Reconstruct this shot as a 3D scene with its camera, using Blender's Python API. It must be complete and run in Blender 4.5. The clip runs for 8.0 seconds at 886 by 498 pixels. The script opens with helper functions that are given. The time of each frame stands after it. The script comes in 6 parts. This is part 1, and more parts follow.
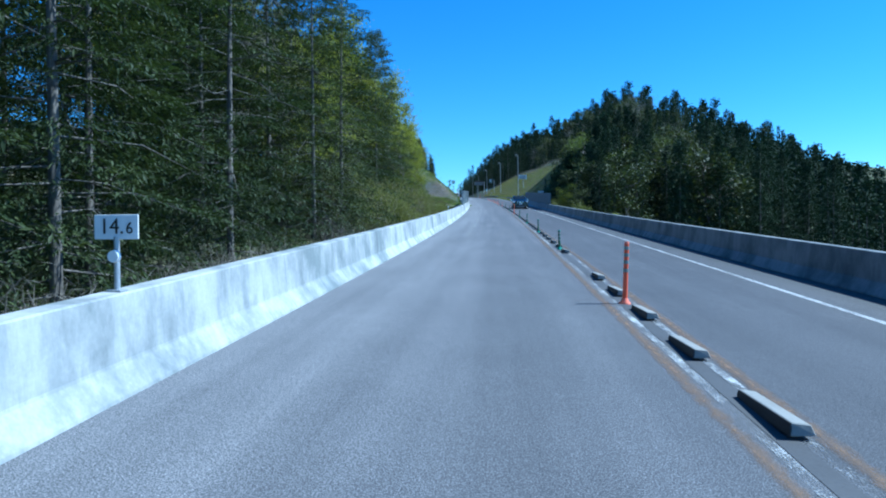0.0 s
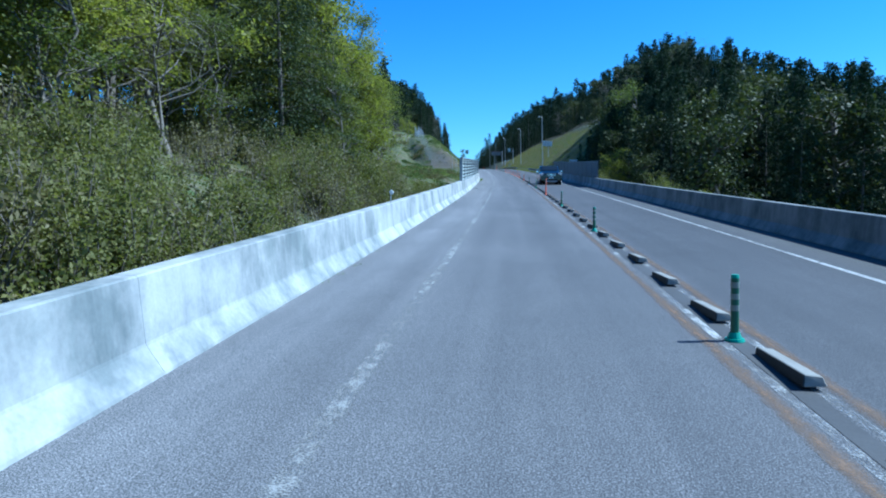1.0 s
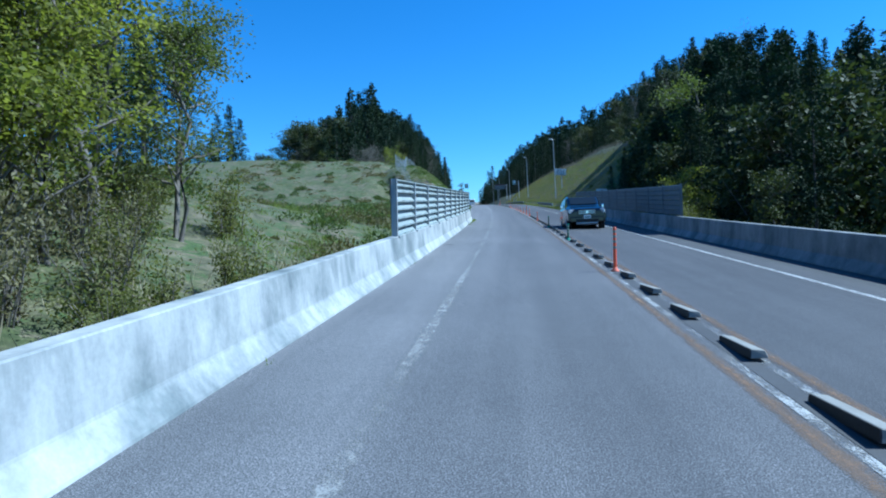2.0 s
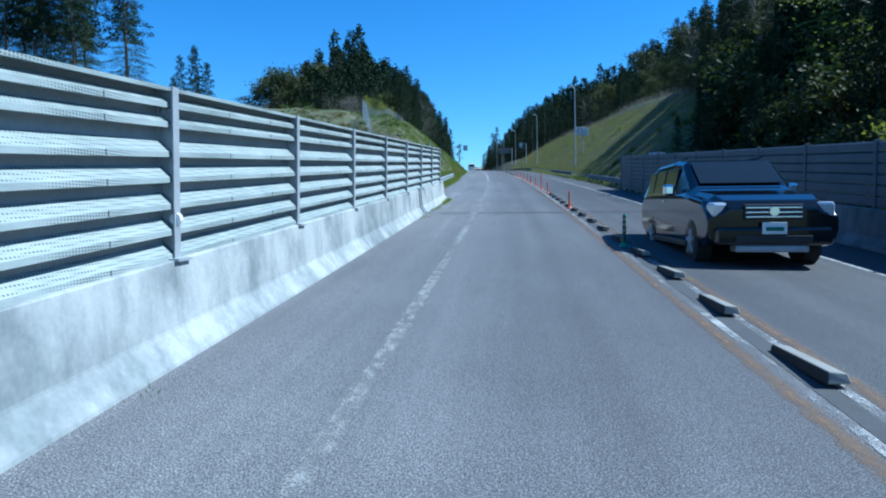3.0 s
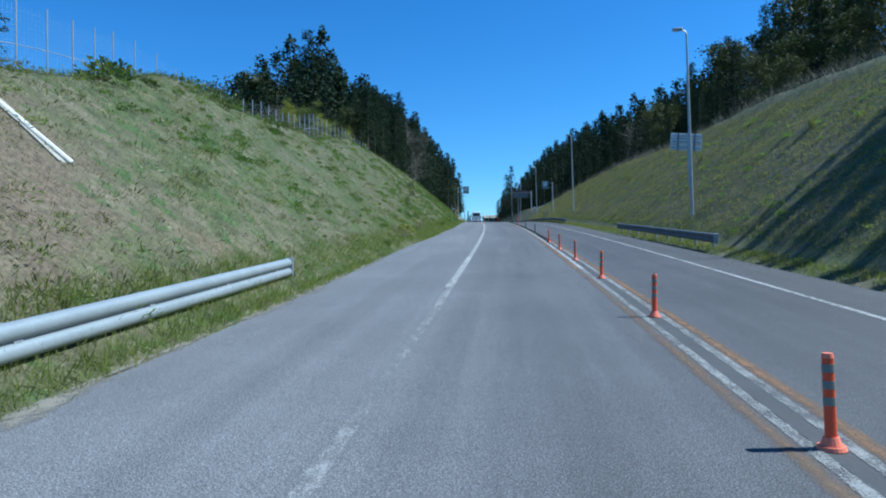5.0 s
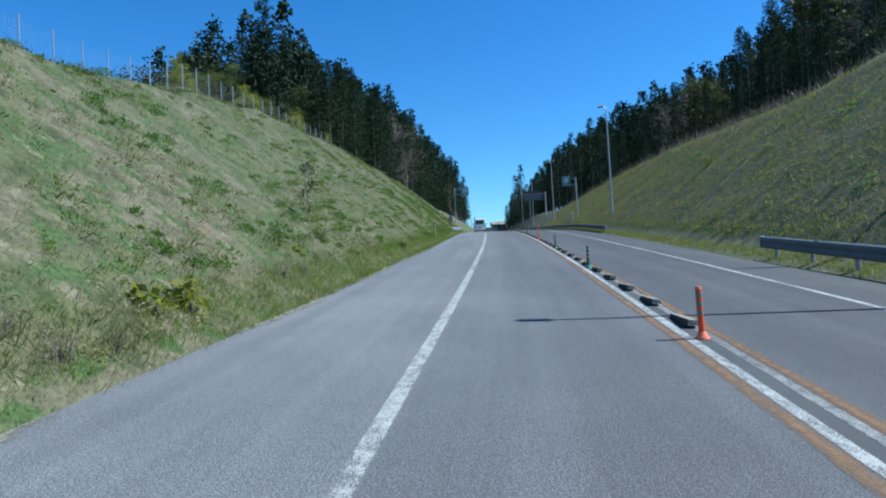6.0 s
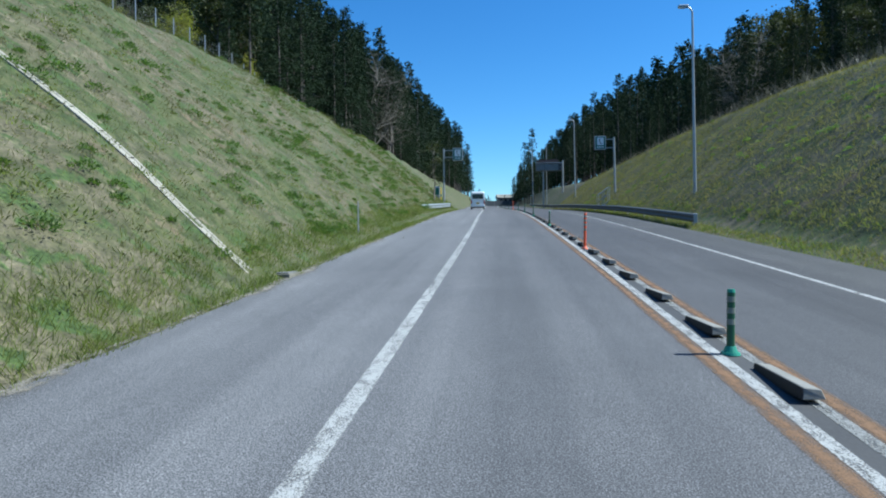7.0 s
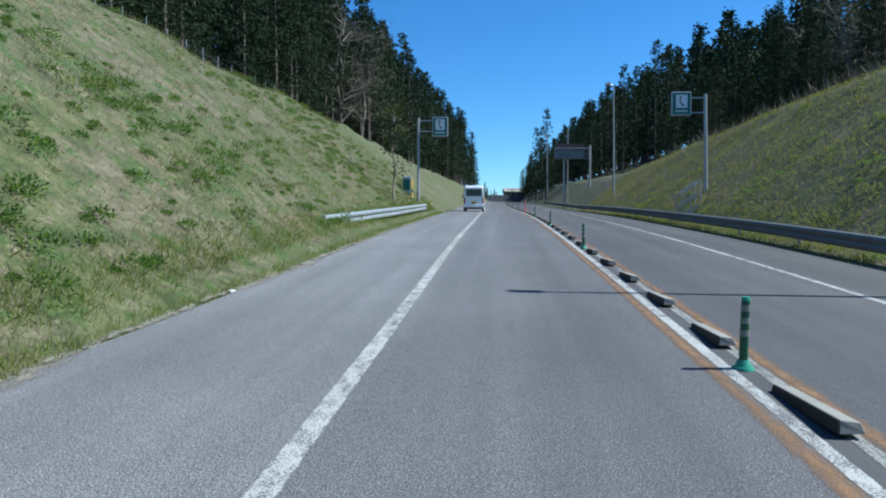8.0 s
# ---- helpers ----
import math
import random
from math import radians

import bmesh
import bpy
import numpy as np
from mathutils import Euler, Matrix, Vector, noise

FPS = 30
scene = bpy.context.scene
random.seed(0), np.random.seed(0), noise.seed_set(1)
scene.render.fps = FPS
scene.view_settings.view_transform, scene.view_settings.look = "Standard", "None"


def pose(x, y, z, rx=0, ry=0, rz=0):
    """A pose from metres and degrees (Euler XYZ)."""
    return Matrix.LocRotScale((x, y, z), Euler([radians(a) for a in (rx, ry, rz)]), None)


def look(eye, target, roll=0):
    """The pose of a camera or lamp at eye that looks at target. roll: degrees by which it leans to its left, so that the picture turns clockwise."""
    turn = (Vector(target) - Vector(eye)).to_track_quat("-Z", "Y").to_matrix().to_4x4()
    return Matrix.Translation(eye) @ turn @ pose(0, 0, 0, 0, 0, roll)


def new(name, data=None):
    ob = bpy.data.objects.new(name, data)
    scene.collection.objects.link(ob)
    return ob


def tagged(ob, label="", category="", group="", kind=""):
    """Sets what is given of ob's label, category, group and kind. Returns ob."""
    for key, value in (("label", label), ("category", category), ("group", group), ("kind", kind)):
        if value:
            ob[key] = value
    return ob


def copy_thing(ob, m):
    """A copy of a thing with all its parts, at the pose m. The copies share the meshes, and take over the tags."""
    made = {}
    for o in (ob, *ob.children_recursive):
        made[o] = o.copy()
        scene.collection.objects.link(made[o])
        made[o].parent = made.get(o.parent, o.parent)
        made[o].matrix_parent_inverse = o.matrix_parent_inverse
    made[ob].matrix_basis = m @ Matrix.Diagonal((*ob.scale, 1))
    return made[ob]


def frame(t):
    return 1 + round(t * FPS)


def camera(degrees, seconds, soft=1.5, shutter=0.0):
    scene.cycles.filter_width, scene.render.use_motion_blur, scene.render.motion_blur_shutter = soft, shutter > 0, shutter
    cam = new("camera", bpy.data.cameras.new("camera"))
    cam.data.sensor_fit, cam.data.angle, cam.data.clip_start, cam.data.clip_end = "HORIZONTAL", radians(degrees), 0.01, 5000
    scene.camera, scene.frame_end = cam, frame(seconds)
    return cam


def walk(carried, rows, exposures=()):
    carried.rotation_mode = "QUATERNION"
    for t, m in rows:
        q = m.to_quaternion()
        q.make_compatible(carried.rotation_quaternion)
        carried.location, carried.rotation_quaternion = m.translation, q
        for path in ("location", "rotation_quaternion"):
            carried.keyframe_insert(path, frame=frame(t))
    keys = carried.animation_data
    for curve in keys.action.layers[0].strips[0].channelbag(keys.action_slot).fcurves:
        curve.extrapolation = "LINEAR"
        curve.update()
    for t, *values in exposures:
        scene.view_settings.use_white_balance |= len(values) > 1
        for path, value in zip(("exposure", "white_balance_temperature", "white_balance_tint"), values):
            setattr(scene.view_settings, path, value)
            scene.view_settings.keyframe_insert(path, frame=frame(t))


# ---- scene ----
cam = camera(68.56, 8.0, 2.0)
PATH = [
    (0.0, (-2.829, 0.067, 2.295), (-3.219, 10.057, 2.085), -0.25),
    (0.5, (-2.436, 11.876, 2.948), (-3.134, 21.819, 2.148), 2.17),
    (1.0, (-1.847, 23.438, 3.589), (-2.536, 33.395, 2.958), -0.67),
    (1.5, (-1.460, 34.760, 4.226), (-2.187, 44.732, 4.064), -1.29),
    (1.7, (-1.300, 39.260, 4.492), (-2.118, 49.226, 4.428), -1.92),
    (2.8, (-0.622, 63.241, 5.977), (-1.342, 73.208, 5.594), -2.81),
    (3.0, (-0.530, 67.563, 6.257), (-1.380, 77.508, 5.639), -0.52),
    (3.5, (-0.307, 78.239, 6.997), (-1.235, 88.186, 6.569), 2.29),
    (4.0, (-0.133, 88.846, 7.695), (-1.067, 98.797, 7.346), 1.31),
    (4.5, (-0.052, 99.403, 8.419), (-1.075, 109.350, 8.563), 0.33),
    (4.7, (-0.054, 103.582, 8.712), (-1.113, 113.526, 8.783), -0.07),
    (5.8, (-0.484, 126.680, 10.364), (-1.716, 136.598, 10.685), -2.58),
    (6.0, (-0.566, 130.871, 10.665), (-1.827, 140.788, 10.901), -2.58),
    (6.5, (-0.817, 141.366, 11.423), (-2.106, 151.282, 11.525), -2.12),
    (7.0, (-1.097, 151.902, 12.190), (-2.450, 161.808, 11.978), -0.59),
    (7.5, (-1.497, 162.435, 12.912), (-2.824, 172.343, 12.649), -0.18),
    (8.0, (-2.013, 172.939, 13.654), (-3.466, 182.827, 13.328), 0.13),
]
walk(cam, [(t, look(eye, target, roll)) for t, eye, target, roll in PATH], [(0.0, 0.88, 4700, -4), (1.5, 0.76, 4750, -3), (3.0, 0.7, 4950, -3), (4.5, 0.6, 5150, -2), (5.5, 0.66, 5320, -2), (8.0, 0.72, 5750, 0)])

# world, sun, exposure
world = bpy.data.worlds.new("sky")
scene.world = world
world.use_nodes = True
sky = world.node_tree.nodes.new("ShaderNodeTexSky")
sky.sky_type, sky.sun_disc = "NISHITA", False
sky.sun_elevation, sky.sun_rotation = radians(50.3), radians(82.7)
sky.altitude, sky.air_density, sky.dust_density, sky.ozone_density = 300.0, 1.0, 0.2, 3.5
backing = world.node_tree.nodes["Background"]
backing.inputs[1].default_value = 0.087
deep = world.node_tree.nodes.new("ShaderNodeHueSaturation")
deep.inputs["Saturation"].default_value = 1.22
clear = world.node_tree.nodes.new("ShaderNodeMix")
clear.data_type, clear.blend_type = "RGBA", "MULTIPLY"
clear.inputs[0].default_value, clear.inputs[7].default_value = 1.0, (0.76, 0.97, 1.13, 1)
world.node_tree.links.new(sky.outputs[0], deep.inputs["Color"])
world.node_tree.links.new(deep.outputs[0], clear.inputs[6])
world.node_tree.links.new(clear.outputs[2], backing.inputs[0])
sun = new("sun", bpy.data.lights.new("sun", "SUN"))
sun.data.energy, sun.data.angle, sun.data.color = 4.6, radians(0.5), (1.0, 0.95, 0.87)
sun.matrix_basis = look((64.3, 8.2, 78.0), (0, 0, 0))


# ---- the line of the road: place of a point y metres along, off metres to the right, h metres up ----
def ease_out(y):
    # from here on the bend slackens and the grade lessens
    return 0.00081 * np.clip(y - 185, 0, 10) ** 2 + 0.0162 * np.clip(y - 195, 0, None)


def road_x(y):
    y = np.asarray(y, float)
    q = (np.clip(y, -60, 230) - 100) / 100
    x = -3.373 * q ** 2 - 0.376 * q ** 3 + 0.05 * q ** 4
    q1 = 1.3
    slope = (-6.746 * q1 - 1.128 * q1 ** 2 + 0.2 * q1 ** 3) / 100
    x = x + slope * np.clip(y - 230, 0, None) + 0.035 * np.clip(y - 262, 0, None) + ease_out(y)
    q0 = -1.6
    back = (-6.746 * q0 - 1.128 * q0 ** 2 + 0.2 * q0 ** 3) / 100
    return x + back * np.clip(y + 60, None, 0)


def road_z(y):
    y = np.asarray(y, float)
    q = (np.clip(y, -60, 230) - 100) / 100
    z = 0.07 * np.clip(y, -60, 230) + 0.5428 * q ** 2 - 0.435 * q ** 3 - 0.131 * q ** 4
    z = z + 0.062 * np.clip(y - 230, 0, 60) + 0.052 * np.clip(y - 290, 0, 200) - 0.7 * ease_out(y)
    return z + 0.03 * np.clip(y + 60, -60, 0)


FALL = -0.02


def place(y, off, h=0.0):
    return Vector((float(road_x(y)) + off, y, float(road_z(y)) + FALL * min(max(off, -6.0), 9.0) + h))


def heading(y):
    return math.atan2(-(float(road_x(y + 0.5)) - float(road_x(y - 0.5))), 1.0)


def stand(y, off, h=0.0, turn=0.0):
    """Pose on the road's line: local x to the right, y along the road, z up."""
    return Matrix.Translation(place(y, off, h)) @ Matrix.Rotation(heading(y) + radians(turn), 4, "Z")


def smooth(a, b, x):
    t = np.clip((np.asarray(x, float) - a) / (b - a), 0, 1)
    return t * t * (3 - 2 * t)


LEFT_RIDGE = ((60, 3.4), (114, 3.4), (120, 3.95), (131, 5.9), (141, 5.2), (150, 6.0), (163, 7.5), (182, 7.6), (195, 6.3), (230, 5.8), (300, 4.5), (420, 3.0))
LEFT_EDGE = ((-60, -2.9), (93.9, -2.9), (95.3, -2.95), (97.4, -3.3), (104, -3.57), (120, -3.57), (128, -3.8), (136, -4.0), (141, -3.8), (146, -3.74), (152, -3.86), (160, -3.66), (168, -3.72), (178, -3.62), (186, -3.46), (420, -3.4))
RIGHT_RIDGE = ((100, 0.5), (112, 4.5), (124, 6.8), (132, 7.6), (154, 7.9), (168, 6.6), (190, 6.5), (206, 5.8), (220, 4.4), (230, 3.4), (300, 3.0), (420, 3.0))


def ridge(table, y):
    return np.interp(y, [a for a, b in table], [b for a, b in table])


def swell(x, y, size):
    return np.sin(x / size + 1.3) * np.cos(y / size * 0.83 + 0.4) + 0.5 * np.sin(x / size * 2.3 + y / size * 1.7)


def ground_h(off, y):
    """Height of the ground over the road's surface."""
    o, y = np.broadcast_arrays(np.asarray(off, float), np.asarray(y, float))
    ln = -o
    conifer = -0.45 - 0.5 * smooth(4, 8, ln) + 0.2 * np.clip(ln - 9, 0, 60)
    bank = -0.25 + 0.34 * np.clip(ln - 4, 0, 14) + 0.14 * np.clip(ln - 18, 0, 60)
    field = 0.05 + 0.55 * smooth(4.3, 6.6, ln) + 0.1 * np.clip(ln - 6, 0, 4)
    field = field + (0.22 * np.clip(y - 110, 0, 28) * smooth(9, 16, ln) + 0.06 * np.clip(ln - 16, 0, 20)) * (1 - smooth(150, 178, y))
    flat = conifer + (bank - conifer) * smooth(14, 28, y)
    flat = flat + (field - flat) * smooth(66, 82, y)
    # the cut slope, ended by the hill's nose that faces down the road
    crest = ridge(LEFT_RIDGE, y) + 0.05 * np.clip(ln - 12, 0, 60)
    toe = np.interp(y, [103, 108, 114], [4.5, 4.4, 3.9])
    nose = 0.9 + 0.52 * (y - 110.5 - 0.8 * (ln - 5))
    cut = np.minimum(np.minimum(0.855 * np.clip(ln - toe, 0, None), crest), np.where(y < 131, nose, 99.0))
    # behind the fence the nose falls back to the field
    fence = np.interp(y, [100.7, 114, 122, 131, 142], [6.3, 9.35, 11.3, 13.4, 13.8])
    cut = cut - 0.7 * np.clip(ln - fence - 0.4, 0, None) * (1 - smooth(124, 142, y))
    left = np.maximum(flat, cut)
    left = np.where(y > 178, cut, left) + 0.12 * swell(o, y, 1.7) * smooth(4.3, 6, ln)
    valley = -0.3 - 6.5 * smooth(6.8, 16, o)
    spur = 17.0 * np.where(y < 140, np.exp(-((y - 140) / 36) ** 2), 1.0)
    wild = valley + spur * smooth(8, 26, o) - 0.2 * np.clip(o - 30, 0, 40)
    rise = 0.3 * smooth(6.7, 8.3, o) + 0.84 * np.clip(o - 7.6, 0, None)
    upper = 0.2 * np.clip(o - 15, 0, 16) - 0.5 * np.clip(o - 31, 0, 45)
    upper = upper + (0.33 * np.clip(o - 15, 0, 33) - 0.25 * np.clip(o - 54, 0, 40) - upper) * smooth(125, 180, y)
    slope = np.minimum(rise, ridge(RIGHT_RIDGE, y) + upper)
    right = wild + (slope - wild) * smooth(98, 114, y) + 0.04 * swell(o, y, 1.7) * smooth(7.5, 9.5, o)
    h = np.where(o < 0, left, right)
    under = smooth(-0.2, 0.4, o - ridge(LEFT_EDGE, y)) * (1 - smooth(6.2, 7.0, o))
    h = h + (-0.3 - h) * under
    far = smooth(90, 300, np.abs(o))
    return h + (6.0 * np.sin(o / 190) * np.cos(y / 230) - h) * far


# heights of the tree tops over the road: rows by y, columns by distance from the centre
TOPS_RIGHT = ((12, 18, 26, 36, 48, 64, 80), (
    (72, (7.9, 7, 8, 5, 2, -5, -10)), (90, (11, 11.7, 10.3, 10, 6.2, 0, -6)), (110, (11, 15.5, 15.2, 13.3, 10.8, 4.7, -4)),
    (130, (10, 15.4, 20, 18.4, 15.5, 10.8, 3.3)), (150, (10.5, 14.5, 19.9, 22.5, 20, 15, 10)), (180, (10, 12.7, 19.9, 25, 26, 22.7, 16.6)),
    (210, (10, 14.4, 17, 24.5, 32, 29, 25)), (240, (12, 15.9, 17.2, 22.2, 30, 35.6, 32)), (280, (11, 15.5, 20.5, 26, 28.7, 39, 42)), (330, (11, 17.6, 22.7, 28.6, 34.7, 41, 53)), (400, (11, 18.4, 25.8, 32, 39, 46, 52))))
TOPS_LEFT = ((7, 10, 14, 18, 22, 28, 35, 45, 60, 80), (
    (25, (6.2, 9.5, 14, 17, 19, 22, 24, 26, 28, 30)), (76, (5.4, 8.6, 11.8, 15, 19, 22, 24, 26, 28, 30)), (150, (4, 7.5, 9, 10, 10, 12, 9.4, 10, 11, 12)),
    (190, (4.5, 9, 14, 15, 16, 19, 17, 16, 17, 17)), (210, (5.7, 10.8, 16, 18.5, 22, 26, 24, 22, 25, 21)), (225, (7, 12, 18, 21, 22, 30, 28, 26, 22.6, 25)),
    (240, (9, 13.9, 20, 23, 25.5, 25.5, 31, 30, 26, 30)), (270, (11.5, 15.7, 19.7, 23.9, 28.7, 31.6, 33.6, 36, 35, 31)), (300, (13, 16.4, 20.9, 25.3, 29.3, 35.7, 41, 40, 42, 38)), (340, (13.5, 20.5, 22.5, 26.6, 32, 37, 44, 50, 50, 48)), (400, (19, 20, 28, 30, 33, 40, 48, 55, 58, 60))))


def tree_top(y, off):
    cols, rows = TOPS_RIGHT if off > 0 else TOPS_LEFT
    at = [float(np.interp(abs(off), cols, values)) for _, values in rows]
    return float(np.interp(y, [a for a, _ in rows], at))


def ground(y, off, sink=0.0):
    return place(y, off, float(ground_h(off, y)) - sink)


# ---- making meshes ----
def mesh_of(name, verts, faces, material, smooth_shade=False):
    verts, faces = np.asarray(verts, np.float32), np.asarray(faces, np.int32)
    me = bpy.data.meshes.new(name)
    n, k = faces.shape
    me.vertices.add(len(verts))
    me.vertices.foreach_set("co", verts.ravel())
    me.loops.add(n * k)
    me.loops.foreach_set("vertex_index", faces.ravel())
    me.polygons.add(n)
    me.polygons.foreach_set("loop_start", np.arange(0, n * k, k, dtype=np.int32))
    me.update(calc_edges=True)
    me.materials.append(material)
    if smooth_shade:
        me.shade_smooth()
    else:
        me.shade_flat()
    return me


def part(name, bm, material, parent=None, label=""):
    me = bpy.data.meshes.new(name)
    bmesh.ops.recalc_face_normals(bm, faces=bm.faces)
    bm.to_mesh(me)
    bm.free()
    me.materials.append(material)
    ob = new(name, me)
    ob.parent = parent
    return tagged(ob, label)


def part_mesh(name, me, parent=None, label=""):
    ob = new(name, me)
    ob.parent = parent
    return tagged(ob, label)


def box(bm, x0, x1, y0, y1, z0, z1, bevel=0.0, m=None):
    made = bmesh.ops.create_cube(bm, size=1, matrix=Matrix.LocRotScale(((x0 + x1) / 2, (y0 + y1) / 2, (z0 + z1) / 2), None, (x1 - x0, y1 - y0, z1 - z0)))["verts"]
    if bevel:
        edges = list({e for v in made for e in v.link_edges})
        made = bmesh.ops.bevel(bm, geom=edges, offset=bevel, segments=2, affect="EDGES", profile=0.5)["verts"]
    if m is not None:
        bmesh.ops.transform(bm, matrix=m, verts=made)
    return bm


def rod(bm, a, b, r0, r1=None, sides=8):
    a, b = Vector(a), Vector(b)
    turn = (b - a).to_track_quat("Z", "Y").to_matrix().to_4x4()
    bmesh.ops.create_cone(bm, cap_ends=True, segments=sides, radius1=r0, radius2=r0 if r1 is None else r1, depth=(b - a).length, matrix=Matrix.Translation((a + b) / 2) @ turn)
    return bm


def empty(name, m, label, category, group=""):
    ob = new(name)
    ob.empty_display_size = 0.2
    ob.matrix_basis = m
    return tagged(ob, label, category, group)


def along(name, sections, ys, material, closed=False, uv=False):
    """A strip swept along the road: sections(y) gives (off, h) pairs."""
    rows = [[place(y, o, h) for o, h in sections(y)] for y in ys]
    k = len(rows[0])
    verts = [v for row in rows for v in row]
    faces = []
    for i in range(len(rows) - 1):
        for j in range(k if closed else k - 1):
            a, b = i * k + j, i * k + (j + 1) % k
            faces.append((a, b, b + k, a + k))
    me = mesh_of(name, verts, faces, material)
    if uv:
        layer = me.uv_layers.new(name="line")
        flat = np.array([[o, y] for y in ys for o, h in sections(y)], np.float32)
        index = np.empty(len(me.loops), np.int32)
        me.loops.foreach_get("vertex_index", index)
        layer.data.foreach_set("uv", flat[index].ravel())
        span = me.uv_layers.new(name="span")
        flat = np.array([[j / (k - 1), y] for y in ys for j in range(k)], np.float32)
        span.data.foreach_set("uv", flat[index].ravel())
    return me


# ---- materials ----
class Nodes:
    def __init__(self, name):
        self.mat = bpy.data.materials.new(name)
        self.mat.use_nodes = True
        self.tree = self.mat.node_tree
        self.bsdf = self.tree.nodes["Principled BSDF"]
        self.out = self.tree.nodes["Material Output"]

    def add(self, kind, **values):
        node = self.tree.nodes.new(kind)
        for key, value in values.items():
            if key in node.inputs:
                node.inputs[key].default_value = value
        return node

    def link(self, a, b):
        self.tree.links.new(a, b)

    def coords(self, scale=(1, 1, 1), kind="Object"):
        mapping = self.add("ShaderNodeMapping", Scale=scale)
        self.link(self.add("ShaderNodeTexCoord").outputs[kind], mapping.inputs["Vector"])
        return mapping.outputs[0]

    def noise(self, scale, detail=4.0, rough=0.6, where=None):
        node = self.add("ShaderNodeTexNoise", Scale=scale, Detail=detail, Roughness=rough)
        self.link(where or self.coords(), node.inputs["Vector"])
        return node.outputs["Fac"]

    def ramp(self, fac, stops):
        node = self.add("ShaderNodeValToRGB")
        while len(node.color_ramp.elements) < len(stops):
            node.color_ramp.elements.new(0.5)
        for e, (at, c) in zip(node.color_ramp.elements, stops):
            e.position = at
            e.color = (*c, 1) if len(c) == 3 else c
        self.link(fac, node.inputs["Fac"])
        return node.outputs["Color"]

    def mix(self, fac, a, b, blend="MIX"):
        node = self.add("ShaderNodeMix")
        node.data_type, node.blend_type = "RGBA", blend
        for value, socket in ((fac, node.inputs[0]), (a, node.inputs[6]), (b, node.inputs[7])):
            if isinstance(value, (int, float)):
                socket.default_value = value
            elif isinstance(value, tuple):
                socket.default_value = (*value, 1)
            else:
                self.link(value, socket)
        return node.outputs[2]

    def math(self, op, a, b):
        node = self.add("ShaderNodeMath")
        node.operation = op
        for value, socket in ((a, node.inputs[0]), (b, node.inputs[1])):
            if isinstance(value, (int, float)):
                socket.default_value = value
            else:
                self.link(value, socket)
        return node.outputs[0]

    def bump(self, fac, strength, distance=0.02):
        node = self.add("ShaderNodeBump", Strength=strength, Distance=distance)
        self.link(fac, node.inputs["Height"])
        self.link(node.outputs[0], self.bsdf.inputs["Normal"])

    def finish(self, color, rough=0.8, metal=0.0):
        if isinstance(color, tuple):
            self.bsdf.inputs["Base Color"].default_value = (*color, 1)
        else:
            self.link(color, self.bsdf.inputs["Base Color"])
        self.bsdf.inputs["Roughness"].default_value = rough
        self.bsdf.inputs["Metallic"].default_value = metal
        return self.mat


def coarse(name, dark, light, big=0.6, fine=18.0, rough=0.8, metal=0.0, bump=0.3, depth=0.01):
    n = Nodes(name)
    a, b = n.noise(big, 5), n.noise(fine, 4)
    tone = n.math("MULTIPLY_ADD", a, 0.6)
    tone.node.inputs[2].default_value = 0.0
    both = n.math("ADD", tone, n.math("MULTIPLY", b, 0.4))
    c = n.ramp(both, [(0.32, dark), (0.68, light)])
    n.bump(b, bump, depth)
    return n.finish(c, rough, metal)


